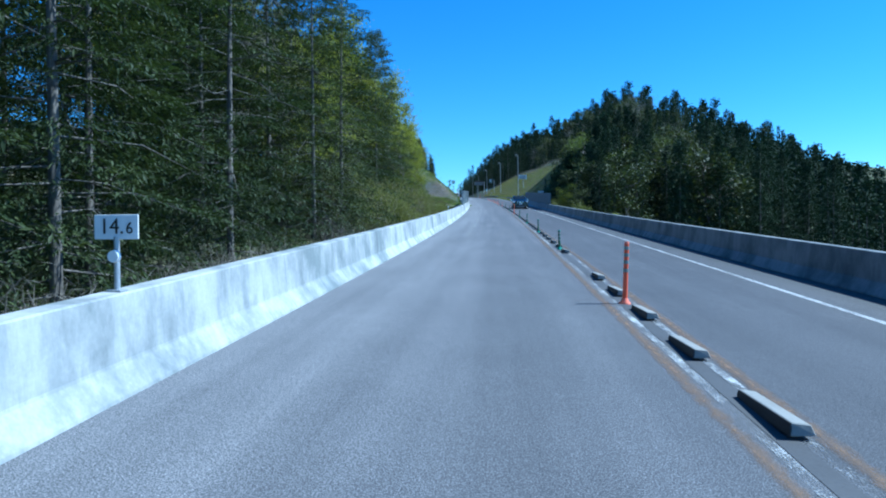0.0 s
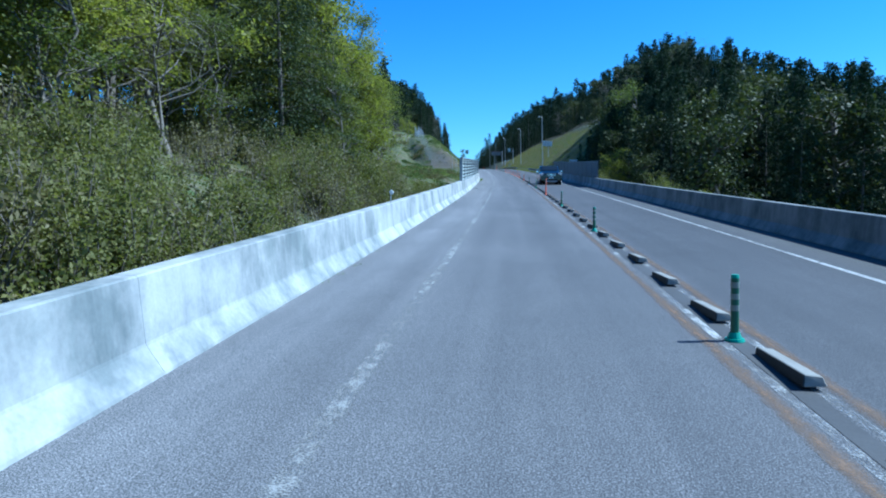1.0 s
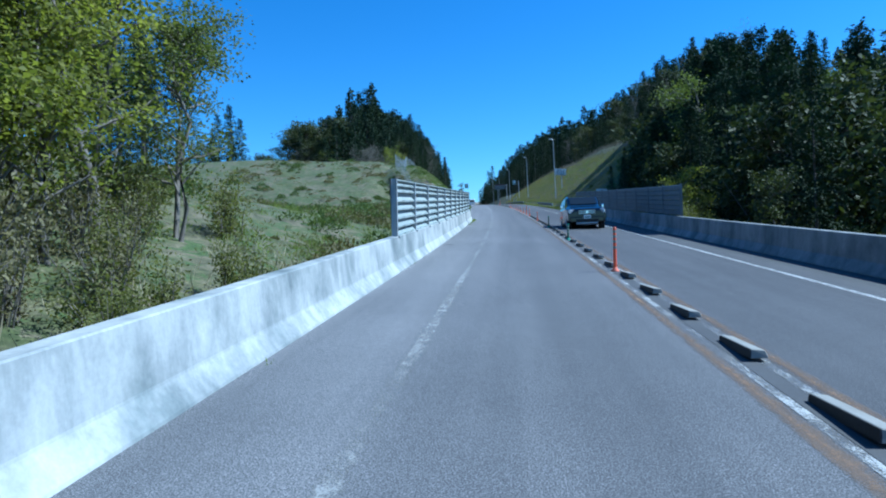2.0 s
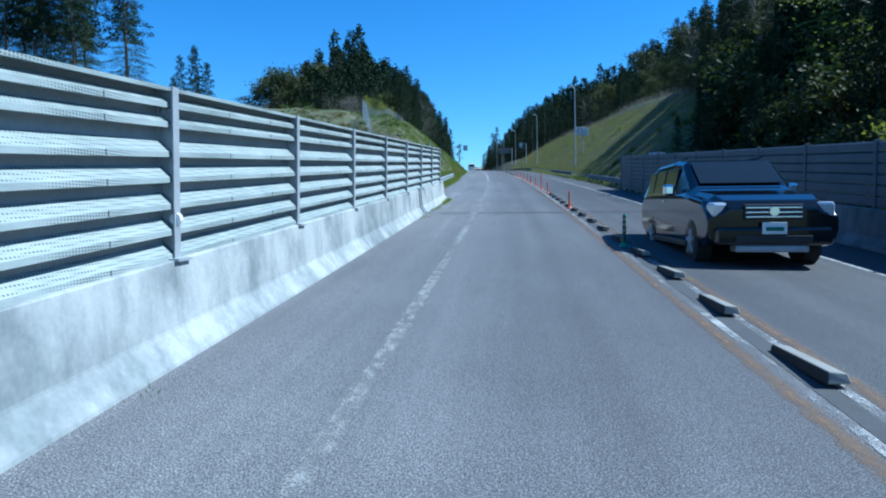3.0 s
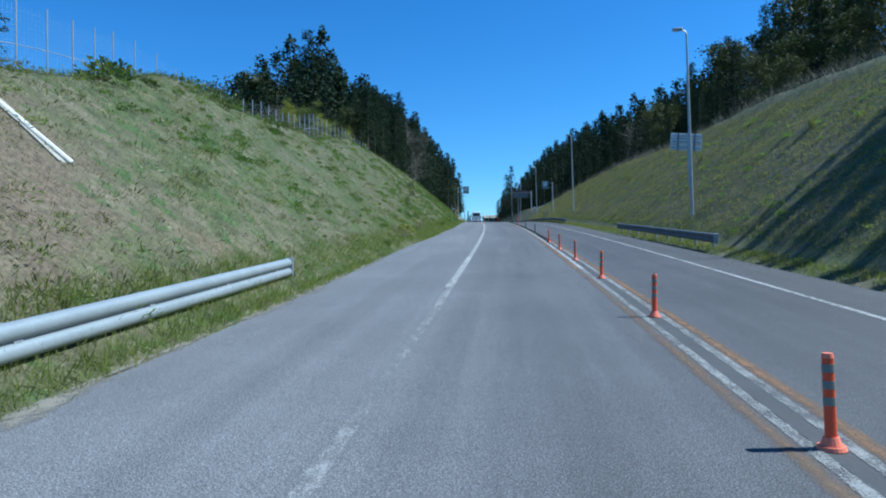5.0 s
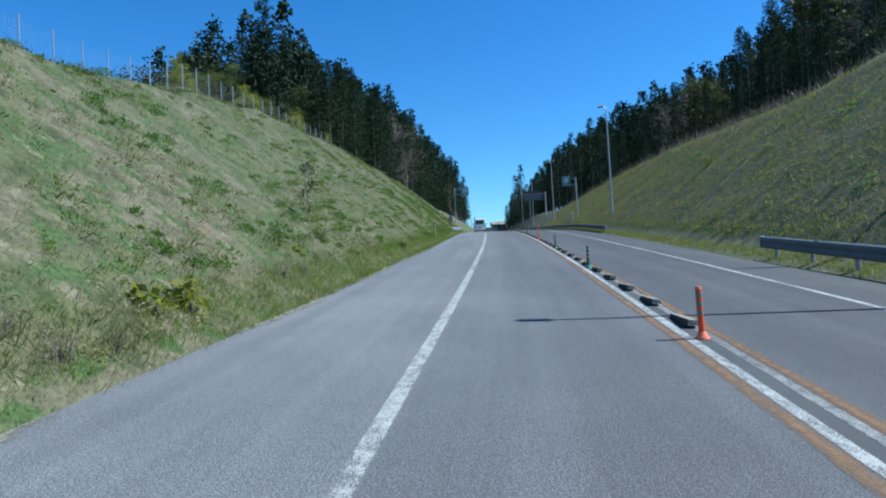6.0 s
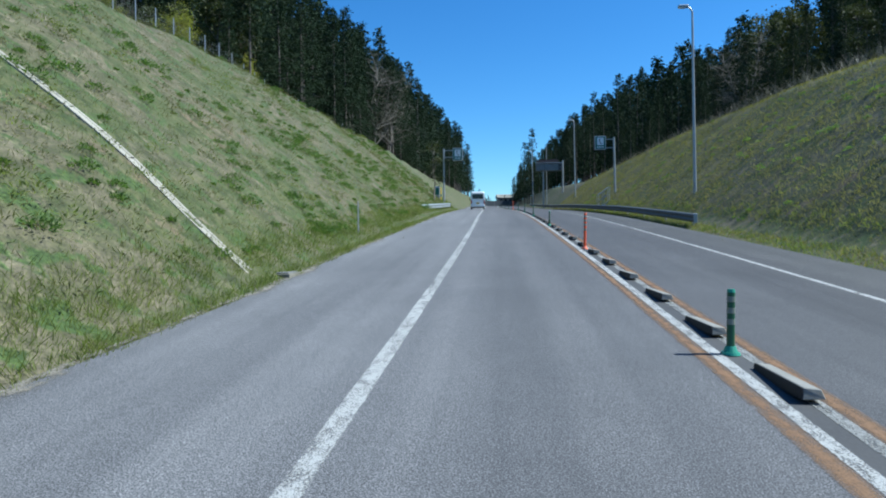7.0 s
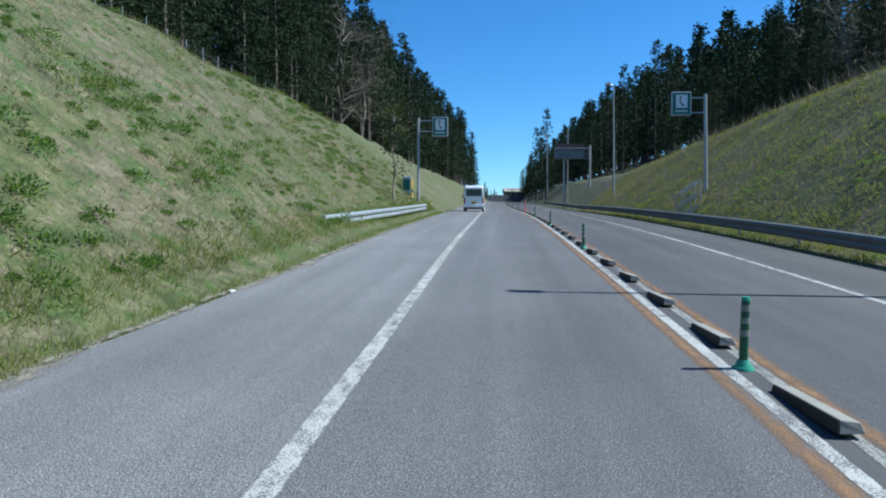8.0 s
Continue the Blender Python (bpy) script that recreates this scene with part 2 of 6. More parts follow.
def asphalt():
    n = Nodes("asphalt")
    line = n.coords((1, 1, 1), "UV")
    streak = n.noise(1.0, 4, 0.55, n.coords((1.6, 0.035, 1), "UV"))
    blotch = n.noise(0.35, 5, 0.6, line)
    grit = n.noise(120.0, 2, 0.8, line)
    stone = n.add("ShaderNodeTexVoronoi", Scale=60.0)
    n.link(line, stone.inputs["Vector"])
    wide = n.noise(0.11, 3, 0.5, line)
    large = n.math("ADD", n.math("ADD", n.math("MULTIPLY", streak, 0.5), n.math("MULTIPLY", blotch, 0.3)), n.math("MULTIPLY", wide, 0.2))
    c = n.ramp(large, [(0.34, (0.076, 0.077, 0.084)), (0.5, (0.110, 0.111, 0.119)), (0.66, (0.155, 0.155, 0.163))])
    speck = n.noise(92.0, 2, 0.9, line)
    c = n.mix(0.85, c, n.ramp(grit, [(0.3, (0.5, 0.5, 0.5)), (0.5, (0.95, 0.95, 0.95)), (0.72, (1.45, 1.43, 1.4))]), "MULTIPLY")
    c = n.mix(0.85, c, n.ramp(speck, [(0.40, (0.27, 0.27, 0.28)), (0.5, (0.88, 0.88, 0.88)), (0.60, (2.55, 2.5, 2.43))]), "MULTIPLY")
    c = n.mix(0.3, c, n.ramp(stone.outputs["Color"], [(0.1, (0.3, 0.3, 0.3)), (0.9, (1.75, 1.75, 1.75))]), "MULTIPLY")
    across = n.add("ShaderNodeSeparateXYZ")
    n.link(line, across.inputs[0])
    reach = n.math("MULTIPLY_ADD", n.math("ADD", across.outputs[0], n.math("MULTIPLY", n.noise(0.8, 3, 0.6, line), 0.5)), 0.1)
    reach.node.inputs[2].default_value = 0.4
    # paler dusty shoulder, travelled lane, darker lane beyond the centre
    c = n.mix(1.0, c, n.ramp(reach, [(0.05, (1.22, 1.22, 1.21)), (0.26, (1.17, 1.17, 1.16)), (0.36, (0.96, 0.96, 0.96)), (0.46, (0.78, 0.78, 0.785)), (0.59, (0.76, 0.76, 0.77)), (0.64, (0.53, 0.53, 0.545)), (0.88, (0.47, 0.47, 0.49)), (0.97, (0.48, 0.475, 0.47))]), "MULTIPLY")
    n.bump(grit, 0.3, 0.004)
    n.bsdf.inputs["Specular IOR Level"].default_value = 0.5
    return n.finish(c, 0.82)


def worn_paint(name, paint, wear, size=7.0, rough=0.7, soft=0.12, speckle=0.35, blur=0.06):
    n = Nodes(name)
    line = n.coords((1, 0.55, 1), "UV")
    chip = n.noise(size, 6, 0.75, line)
    patch = n.noise(0.7, 3, 0.6, line)
    grain = n.noise(70.0, 2, 0.8, n.coords((1, 1, 1), "UV"))
    span = n.add("ShaderNodeUVMap")
    span.uv_map = "span"
    across = n.add("ShaderNodeSeparateXYZ")
    n.link(span.outputs[0], across.inputs[0])
    # 1 along the middle of the line, 0 at its edges
    middle = n.math("SUBTRACT", 1.0, n.math("ABSOLUTE", n.math("MULTIPLY_ADD", across.outputs[0], 2.0), 0.0))
    across.outputs[0].links[0].to_node.inputs[2].default_value = -1.0
    edge = n.math("MINIMUM", n.math("DIVIDE", middle, soft), 1.0)
    m = n.math("ADD", n.math("MULTIPLY", chip, 0.7), n.math("MULTIPLY", patch, 0.3))
    m = n.math("ADD", m, n.math("MULTIPLY", n.math("SUBTRACT", grain, 0.5), speckle))
    m = n.math("SUBTRACT", m, n.math("MULTIPLY", n.math("SUBTRACT", 1.0, edge), 0.22))
    fac = n.ramp(m, [(max(0.0, wear - blur), (0, 0, 0)), (min(1.0, wear + blur), (1, 1, 1))])
    tint = n.mix(n.noise(30.0, 3, 0.7, line), tuple(c * 0.7 for c in paint), paint)
    n.finish(tint, rough)
    bare = n.add("ShaderNodeBsdfTransparent")
    both = n.add("ShaderNodeMixShader")
    n.link(fac, both.inputs[0])
    n.link(bare.outputs[0], both.inputs[1])
    n.link(n.bsdf.outputs[0], both.inputs[2])
    n.link(both.outputs[0], n.out.inputs["Surface"])
    return n.mat


def concrete(name="concrete", shade_factor=1.0):
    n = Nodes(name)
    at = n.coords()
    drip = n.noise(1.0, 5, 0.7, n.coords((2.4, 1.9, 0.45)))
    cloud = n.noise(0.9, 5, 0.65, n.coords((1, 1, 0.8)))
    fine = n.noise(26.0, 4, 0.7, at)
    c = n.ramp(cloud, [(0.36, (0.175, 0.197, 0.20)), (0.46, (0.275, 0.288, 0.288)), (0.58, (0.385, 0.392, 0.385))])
    c = n.mix(1.0, c, (shade_factor, shade_factor, shade_factor), "MULTIPLY")
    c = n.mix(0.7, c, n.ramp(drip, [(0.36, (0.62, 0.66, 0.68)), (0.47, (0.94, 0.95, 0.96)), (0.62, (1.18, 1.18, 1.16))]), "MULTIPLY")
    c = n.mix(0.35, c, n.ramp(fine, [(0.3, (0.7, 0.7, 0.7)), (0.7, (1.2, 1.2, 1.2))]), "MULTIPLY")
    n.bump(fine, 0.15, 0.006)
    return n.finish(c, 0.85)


def galvanised(name="galvanised", dark=(0.30, 0.32, 0.34), light=(0.50, 0.52, 0.54), metal=0.55, rough=0.5):
    return coarse(name, dark, light, 2.0, 30.0, rough, metal, 0.08, 0.003)


def perforated():
    n = Nodes("perforated_metal")
    holes = n.add("ShaderNodeTexVoronoi", Scale=1.0, Randomness=0.0)
    n.link(n.coords((34, 34, 52)), holes.inputs["Vector"])
    dots = n.ramp(holes.outputs["Distance"], [(0.24, (0.30, 0.31, 0.31)), (0.38, (1.08, 1.08, 1.08))])
    c = n.ramp(n.noise(1.4, 5), [(0.3, (0.25, 0.29, 0.285)), (0.7, (0.33, 0.365, 0.355))])
    c = n.mix(0.5, c, n.ramp(n.noise(1.0, 4, 0.7, n.coords((3, 3, 30))), [(0.35, (0.75, 0.76, 0.75)), (0.6, (1.1, 1.1, 1.1))]), "MULTIPLY")
    return n.finish(n.mix(1.0, c, dots, "MULTIPLY"), 0.6, 0.1)


def plain(name, c, rough=0.5, metal=0.0, coat=0.0, spread=0.12):
    n = Nodes(name)
    n.bsdf.inputs["Coat Weight"].default_value = coat
    tone = n.ramp(n.noise(3.0, 5), [(0.3, tuple(v * (1 - spread) for v in c)), (0.7, tuple(min(1.0, v * (1 + spread)) for v in c))])
    return n.finish(tone, rough, metal)


def foliage(name, dark, mid, light, glow=0.35, rough=0.6, patchy=0.9):
    n = Nodes(name)
    who = n.add("ShaderNodeObjectInfo").outputs["Random"]
    leaf = n.add("ShaderNodeNewGeometry").outputs["Random Per Island"]
    patch = n.noise(patchy, 3, 0.6)
    tone = n.math("ADD", n.math("MULTIPLY", who, 0.22), n.math("MULTIPLY", leaf, 0.38))
    tone = n.math("ADD", tone, n.math("MULTIPLY", n.math("SUBTRACT", patch, 0.28), 0.9))
    c = n.ramp(tone, [(0.12, dark), (0.5, mid), (0.92, light)])
    n.finish(c, rough)
    n.bsdf.inputs["Specular IOR Level"].default_value = 0.25
    thin = n.add("ShaderNodeBsdfTranslucent")
    n.link(n.mix(1.0, c, (1.15, 1.25, 0.6), "MULTIPLY"), thin.inputs["Color"])
    both = n.add("ShaderNodeMixShader", Fac=glow)
    n.link(n.bsdf.outputs[0], both.inputs[1])
    n.link(thin.outputs[0], both.inputs[2])
    n.link(both.outputs[0], n.out.inputs["Surface"])
    return n.mat


def earth():
    n = Nodes("grassy_ground")
    at = n.coords()
    big, mid, fine = n.noise(0.3, 5, 0.7, at), n.noise(1.9, 6, 0.7, at), n.noise(14.0, 5, 0.75, at)
    straw = n.ramp(mid, [(0.36, (0.058, 0.060, 0.028)), (0.5, (0.112, 0.102, 0.060)), (0.62, (0.155, 0.135, 0.090))])
    green = n.ramp(mid, [(0.36, (0.034, 0.050, 0.014)), (0.5, (0.068, 0.084, 0.028)), (0.64, (0.112, 0.114, 0.050))])
    c = n.mix(n.ramp(big, [(0.42, (0, 0, 0)), (0.56, (1, 1, 1))]), straw, green)
    tuft = n.ramp(n.noise(2.1, 3, 0.55, at), [(0.54, (0, 0, 0)), (0.62, (1, 1, 1))])
    c = n.mix(tuft, c, n.ramp(fine, [(0.3, (0.030, 0.056, 0.014)), (0.7, (0.078, 0.118, 0.034))]))
    dead = n.ramp(n.noise(2.6, 5, 0.7, at), [(0.58, (0, 0, 0)), (0.68, (1, 1, 1))])
    c = n.mix(n.math("MULTIPLY", dead, 0.8), c, n.ramp(fine, [(0.3, (0.12, 0.10, 0.064)), (0.7, (0.27, 0.235, 0.165))]))
    c = n.mix(0.7, c, n.ramp(n.noise(38.0, 4, 0.8, at), [(0.3, (0.5, 0.5, 0.48)), (0.5, (0.95, 0.95, 0.95)), (0.72, (1.4, 1.38, 1.3))]), "MULTIPLY")
    bare = n.ramp(n.noise(0.5, 5, 0.7, at), [(0.60, (0, 0, 0)), (0.70, (1, 1, 1))])
    c = n.mix(bare, c, n.ramp(fine, [(0.3, (0.10, 0.072, 0.045)), (0.7, (0.20, 0.15, 0.10))]))
    # bare brown soil on the hill's nose
    spot = n.add("ShaderNodeVectorMath")
    spot.operation = "DISTANCE"
    flat = n.add("ShaderNodeMapping", Scale=(1, 0.75, 0))
    n.link(at, flat.inputs["Vector"])
    n.link(flat.outputs[0], spot.inputs[0])
    spot.inputs[1].default_value = (-7.4, 0.75 * 115.2, 0)
    near = n.math("ADD", n.math("MULTIPLY", spot.outputs["Value"], 0.125), n.math("MULTIPLY", mid, 0.7))
    c = n.mix(n.ramp(near, [(0.60, (0.85, 0.85, 0.85)), (0.78, (0, 0, 0))]), c, n.ramp(fine, [(0.3, (0.085, 0.06, 0.042)), (0.7, (0.165, 0.125, 0.09))]))
    c = n.mix(0.8, c, n.ramp(fine, [(0.28, (0.4, 0.4, 0.4)), (0.5, (1, 1, 1)), (0.75, (1.6, 1.55, 1.4))]), "MULTIPLY")
    n.bump(n.math("ADD", fine, n.math("MULTIPLY", mid, 1.5)), 0.3, 0.03)
    return n.finish(c, 0.95)


def bark(name="bark", dark=(0.07, 0.06, 0.05), light=(0.24, 0.21, 0.18)):
    n = Nodes(name)
    at = n.coords((9, 9, 1.6))
    a = n.noise(1.0, 5, 0.7, at)
    n.bump(a, 0.6, 0.02)
    return n.finish(n.ramp(a, [(0.3, dark), (0.7, light)]), 0.9)


def glass(name="dark_glass", tint=(0.015, 0.018, 0.02)):
    made = plain(name, tint, 0.08, 0.0, 0.0, 0.05)
    made.node_tree.nodes["Principled BSDF"].inputs["Specular IOR Level"].default_value = 0.4
    return made


ASPHALT, CONCRETE, EARTH, BARK = asphalt(), concrete(), earth(), bark()
# darker copy of CONCRETE: the right wall's shade is put into its colour
SHADED_CONCRETE = concrete("damp_concrete", 0.66)
CEDAR_BARK = bark("cedar_bark", (0.055, 0.046, 0.04), (0.18, 0.152, 0.13))
SPRUCE_BARK = bark("spruce_bark", (0.045, 0.038, 0.032), (0.20, 0.18, 0.16))
DUSTY = coarse("dusty_iron", (0.15, 0.15, 0.15), (0.20, 0.20, 0.197), 2.0, 40, 0.85)
WHITE_LINE = worn_paint("worn_white_paint", (0.46, 0.46, 0.45), 0.455, 9.0, soft=0.2, speckle=0.9)
DIM_LINE = worn_paint("dim_white_paint", (0.31, 0.31, 0.30), 0.465, 9.0, soft=0.3, speckle=0.9)
FAINT_LINE = worn_paint("faint_white_paint", (0.33, 0.33, 0.325), 0.505, 9.0, soft=0.6, speckle=0.8)
CHIPPED_LINE = worn_paint("chipped_white_paint", (0.50, 0.50, 0.49), 0.55, 3.2, soft=0.2, speckle=0.5)
ORANGE_LINE = worn_paint("worn_orange_paint", (0.25, 0.14, 0.068), 0.40, 9.0, soft=0.8, speckle=0.4, blur=0.2)
PALE_ORANGE = worn_paint("faded_orange_paint", (0.225, 0.14, 0.08), 0.47, 9.0, soft=0.9, speckle=0.4, blur=0.22)
RUSTY = worn_paint("reddish_patch", (0.135, 0.09, 0.072), 0.41, 12.0, 0.9, 0.45, 0.3)
CRUST = worn_paint("sandy_crust", (0.26, 0.235, 0.195), 0.47, 6.0, 0.95, 0.8, 0.4)
SEAL = coarse("dark_seal", (0.048, 0.048, 0.052), (0.08, 0.08, 0.084), 0.8, 40, 0.85)
TAR = coarse("tar_joint", (0.03, 0.03, 0.032), (0.06, 0.06, 0.06), 1.0, 30, 0.9)
TYRE = coarse("black_rubber", (0.012, 0.012, 0.013), (0.028, 0.028, 0.03), 2.0, 30, 0.8)
EDGE = coarse("mossy_concrete", (0.10, 0.095, 0.075), (0.26, 0.245, 0.21), 1.2, 14, 0.95, 0, 0.5, 0.02)
RUBBER = coarse("block_top", (0.18, 0.177, 0.163), (0.28, 0.272, 0.25), 2.0, 40, 0.85)
ORANGE = plain("orange_plastic", (0.72, 0.10, 0.035), 0.45)
GREEN = plain("green_plastic", (0.018, 0.095, 0.050), 0.45)
TEAL = plain("teal_plastic", (0.045, 0.28, 0.20), 0.5)
CORAL = plain("coral_plastic", (0.80, 0.22, 0.13), 0.5)
BAND = plain("grey_reflective_band", (0.20, 0.225, 0.20), 0.35)
RAIL = galvanised("rail_zinc", (0.25, 0.285, 0.305), (0.35, 0.385, 0.405), 0.3, 0.5)
# RAIL darkened for rails that face away from the sun; the shade is painted
SHADED_RAIL = galvanised("weathered_rail_zinc", (0.115, 0.125, 0.13), (0.19, 0.205, 0.21), 0.1, 0.75)
STEEL, PALE_STEEL = galvanised(), galvanised("pale_galvanised", (0.33, 0.35, 0.37), (0.48, 0.50, 0.52), 0.35, 0.5)
PERFORATED = perforated()
DARK_STEEL = galvanised("dim_panel", (0.26, 0.285, 0.29), (0.36, 0.385, 0.39), 0.3, 0.6)
# grey metal with the far barrier's shade painted in as a lower tone
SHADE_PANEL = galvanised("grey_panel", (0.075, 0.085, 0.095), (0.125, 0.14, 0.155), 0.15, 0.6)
WHITE = plain("white_paint", (0.78, 0.78, 0.77), 0.45)
SIGN_GREEN = plain("sign_green", (0.01, 0.13, 0.085), 0.4)
SIGN_BLACK = plain("sign_black", (0.02, 0.02, 0.02), 0.5)
YELLOW = plain("yellow_paint", (0.80, 0.50, 0.02), 0.45)
BOARD_GREY = coarse("matrix_board", (0.10, 0.10, 0.105), (0.17, 0.17, 0.175), 1.0, 30, 0.6)
NEEDLE = foliage("conifer_needles", (0.016, 0.028, 0.013), (0.040, 0.057, 0.021), (0.092, 0.108, 0.042), 0.25, patchy=0.7)
CEDAR = foliage("cedar_needles", (0.010, 0.022, 0.011), (0.019, 0.036, 0.015), (0.033, 0.054, 0.020), 0.1, 0.85, 0.5)
SPRING = foliage("spring_leaves", (0.110, 0.125, 0.024), (0.235, 0.240, 0.052), (0.370, 0.345, 0.100), 0.55, patchy=0.6)
OLIVE = foliage("olive_leaves", (0.028, 0.040, 0.013), (0.055, 0.066, 0.021), (0.110, 0.112, 0.040), 0.25)
FRESH = foliage("fresh_leaves", (0.062, 0.082, 0.020), (0.130, 0.150, 0.040), (0.225, 0.230, 0.075), 0.45, patchy=0.6)
TWIG = foliage("bare_twigs", (0.10, 0.087, 0.070), (0.165, 0.147, 0.12), (0.27, 0.245, 0.205), 0.1)
SHRUB = foliage("shrub_leaves", (0.070, 0.080, 0.022), (0.165, 0.168, 0.052), (0.30, 0.27, 0.11), 0.45)
DULL = foliage("dull_leaves", (0.085, 0.079, 0.036), (0.165, 0.146, 0.068), (0.265, 0.226, 0.115), 0.30)
# yellower than BLADE, and lightened to stand in for stronger sun on that slope
FAR_GRASS = foliage("olive_grass", (0.115, 0.115, 0.040), (0.195, 0.180, 0.072), (0.30, 0.26, 0.13), 0.55)
BLADE = foliage("grass_blades", (0.078, 0.100, 0.030), (0.150, 0.150, 0.064), (0.265, 0.232, 0.132), 0.5)
LUSH = foliage("lush_grass", (0.095, 0.142, 0.032), (0.175, 0.215, 0.060), (0.275, 0.285, 0.115), 0.55)
FLOWER = plain("yellow_petals", (0.75, 0.5, 0.02), 0.6)
WILD = foliage("undergrowth_leaves", (0.045, 0.075, 0.018), (0.09, 0.125, 0.035), (0.19, 0.21, 0.09), 0.35)
DEEP = foliage("tuft_grass", (0.070, 0.125, 0.032), (0.115, 0.185, 0.052), (0.18, 0.25, 0.085), 0.6)
STRAW = foliage("straw", (0.24, 0.20, 0.12), (0.34, 0.29, 0.19), (0.46, 0.41, 0.30), 0.2)
GLASS = glass()

PALE_EDGE = coarse("pale_concrete", (0.26, 0.245, 0.205), (0.40, 0.375, 0.32), 1.0, 14, 0.95, 0, 0.3, 0.01)


# ---- the ground, one sheet out to the horizon ----
def build_ground():
    offs = np.unique(np.concatenate([np.arange(-30, -3, 0.6), np.arange(-3, 7, 2.0), np.arange(6.2, 34, 0.6), np.arange(34, 80, 4), np.arange(-80, -30, 4), np.array([-2600, -1500, -800, -400, -250, -160, -110, 110, 160, 250, 400, 800, 1500, 2600.0])]))
    ys = np.unique(np.concatenate([np.arange(-40, 96, 2.0), np.arange(96, 236, 0.9), np.arange(236, 330, 3.0), np.arange(330, 460, 10.0), np.array([-2500, -1200, -600, -300, -150, -80, 520, 640, 850, 1300, 2000, 3000.0])]))
    o, y = np.meshgrid(offs, ys)
    h = ground_h(o, y)
    x = road_x(y) + o
    z = road_z(y) + FALL * np.clip(o, -6, 9) + h
    verts = np.stack([x, y, z], -1).reshape(-1, 3)
    k = len(offs)
    i, j = np.meshgrid(np.arange(len(ys) - 1), np.arange(k - 1), indexing="ij")
    a = (i * k + j).ravel()
    faces = np.stack([a, a + 1, a + 1 + k, a + k], -1)
    ob = new("ground", mesh_of("ground", verts, faces, EARTH, True))
    tagged(ob, "grassy roadside ground with dry straw, green tufts and bare soil", "ground", kind="structure")


RIGHT_EDGE = ((-60, 6.35), (98, 6.35), (104, 6.4), (111, 6.4), (143, 6.35), (150, 6.3), (165, 6.65), (185, 6.75), (420, 6.75))


def build_road():
    ys = list(np.arange(-60, 300, 2.0)) + list(np.arange(300, 470, 8.0))

    def shape(y):
        a, b = float(ridge(LEFT_EDGE, y)), float(ridge(RIGHT_EDGE, y))
        return [(a - 0.05, -0.35), (a, 0.0)] + [(o, 0.0) for o in (-1.2, 1.848, 4.9)] + [(b, 0.0), (b + 0.05, -0.35)]
    road = new("road", along("road", shape, ys, ASPHALT, uv=True))
    tagged(road, "worn grey asphalt carriageway with two lanes", "road", kind="structure")

    def strip(name, off, width, y0, y1, material, label, lift=0.004, step=4.0):
        count = max(2, int((y1 - y0) / step) + 1)
        ob = new(name, along(name, lambda y: [(off - width / 2, lift), (off + width / 2, lift)], list(np.linspace(y0, y1, count)), material, uv=True))
        return tagged(ob, label, "road marking", kind="structure")
    strip("edge_line", -1.165, 0.25, 25, 88, FAINT_LINE, "faint worn white edge line on the asphalt")
    strip("edge_line", -1.165, 0.25, 90, 92.6, FAINT_LINE, "faint worn white edge line on the asphalt")
    strip("edge_line", -1.165, 0.24, 95, 122, FAINT_LINE, "faint worn white edge line on the asphalt")
    strip("edge_line", -1.2, 0.17, 122, 400, WHITE_LINE, "worn white edge line on the asphalt")
    strip("far_edge_line", 4.825, 0.13, -50, 400, WHITE_LINE, "white edge line beside the far shoulder")
    strip("centre_strip", 1.848, 0.15, -50, 300, SEAL, "dark strip between the centre lines", 0.003)
    for side in (-1, 1):
        strip("centre_white_line", 1.848 + 0.128 * side, 0.10, -50, 92, CHIPPED_LINE, "chipped white centre line beside the blocks", 0.006)
        strip("centre_white_line", 1.848 + 0.128 * side, 0.12, 92, 126, DIM_LINE, "greyed white centre line beside the dark strip", 0.006)
        strip("centre_white_line", 1.848 + 0.128 * side, 0.125, 126, 330, WHITE_LINE if side < 0 else DIM_LINE, "white centre line beside the dark strip", 0.006)
        wide = 0.16
        fresh = 126 if side < 0 else 106
        strip("centre_orange_line", 1.848 + (0.18 + wide / 2) * side, wide, -50, fresh, PALE_ORANGE, "faded orange line along the centre", 0.005)
        strip("centre_orange_line", 1.848 + (0.18 + wide / 2) * side, wide, fresh, 330, ORANGE_LINE, "worn orange line along the centre", 0.005)
    # the dark joint across both lanes, slightly askew
    rng = random.Random(4)
    cuts = [(-2.2 + 0.35 * i, 86.62 + 0.31 * (-2.2 + 0.35 * i + 2.2) * 0.9) for i in range(21)]
    verts, faces = [], []
    for i, (o, y) in enumerate(cuts):
        w = 0.05 + 0.03 * rng.random()
        verts += [place(y - w, o, 0.0075), place(y + w, o, 0.0075)]
        if i:
            faces.append((2 * i - 2, 2 * i, 2 * i + 1, 2 * i - 1))
    tagged(new("road_joint", mesh_of("road_joint", verts, faces, TAR)), "dark tarred joint across the carriageway", "road joint", kind="structure")
    strip("road_dash", -1.2, 0.2, 86.55, 86.9, WHITE_LINE, "short white dash on the edge line", 0.009, 0.2)
    strip("road_patch", -1.99, 0.52, 104.66, 105.78, RUSTY, "reddish brown repair patch in the asphalt", 0.005, 0.3)
    # sandy crust where the verge creeps over the asphalt
    def crust(y):
        a = float(ridge(LEFT_EDGE, y))
        w = 0.16 + 0.10 * math.sin(y * 0.9) + 0.07 * math.sin(y * 2.7 + 1)
        return [(a - 0.25, 0.012), (a + w, 0.006)]
    ob = new("verge_crust", along("verge_crust", crust, list(np.arange(95, 262, 0.4)), CRUST, uv=True))
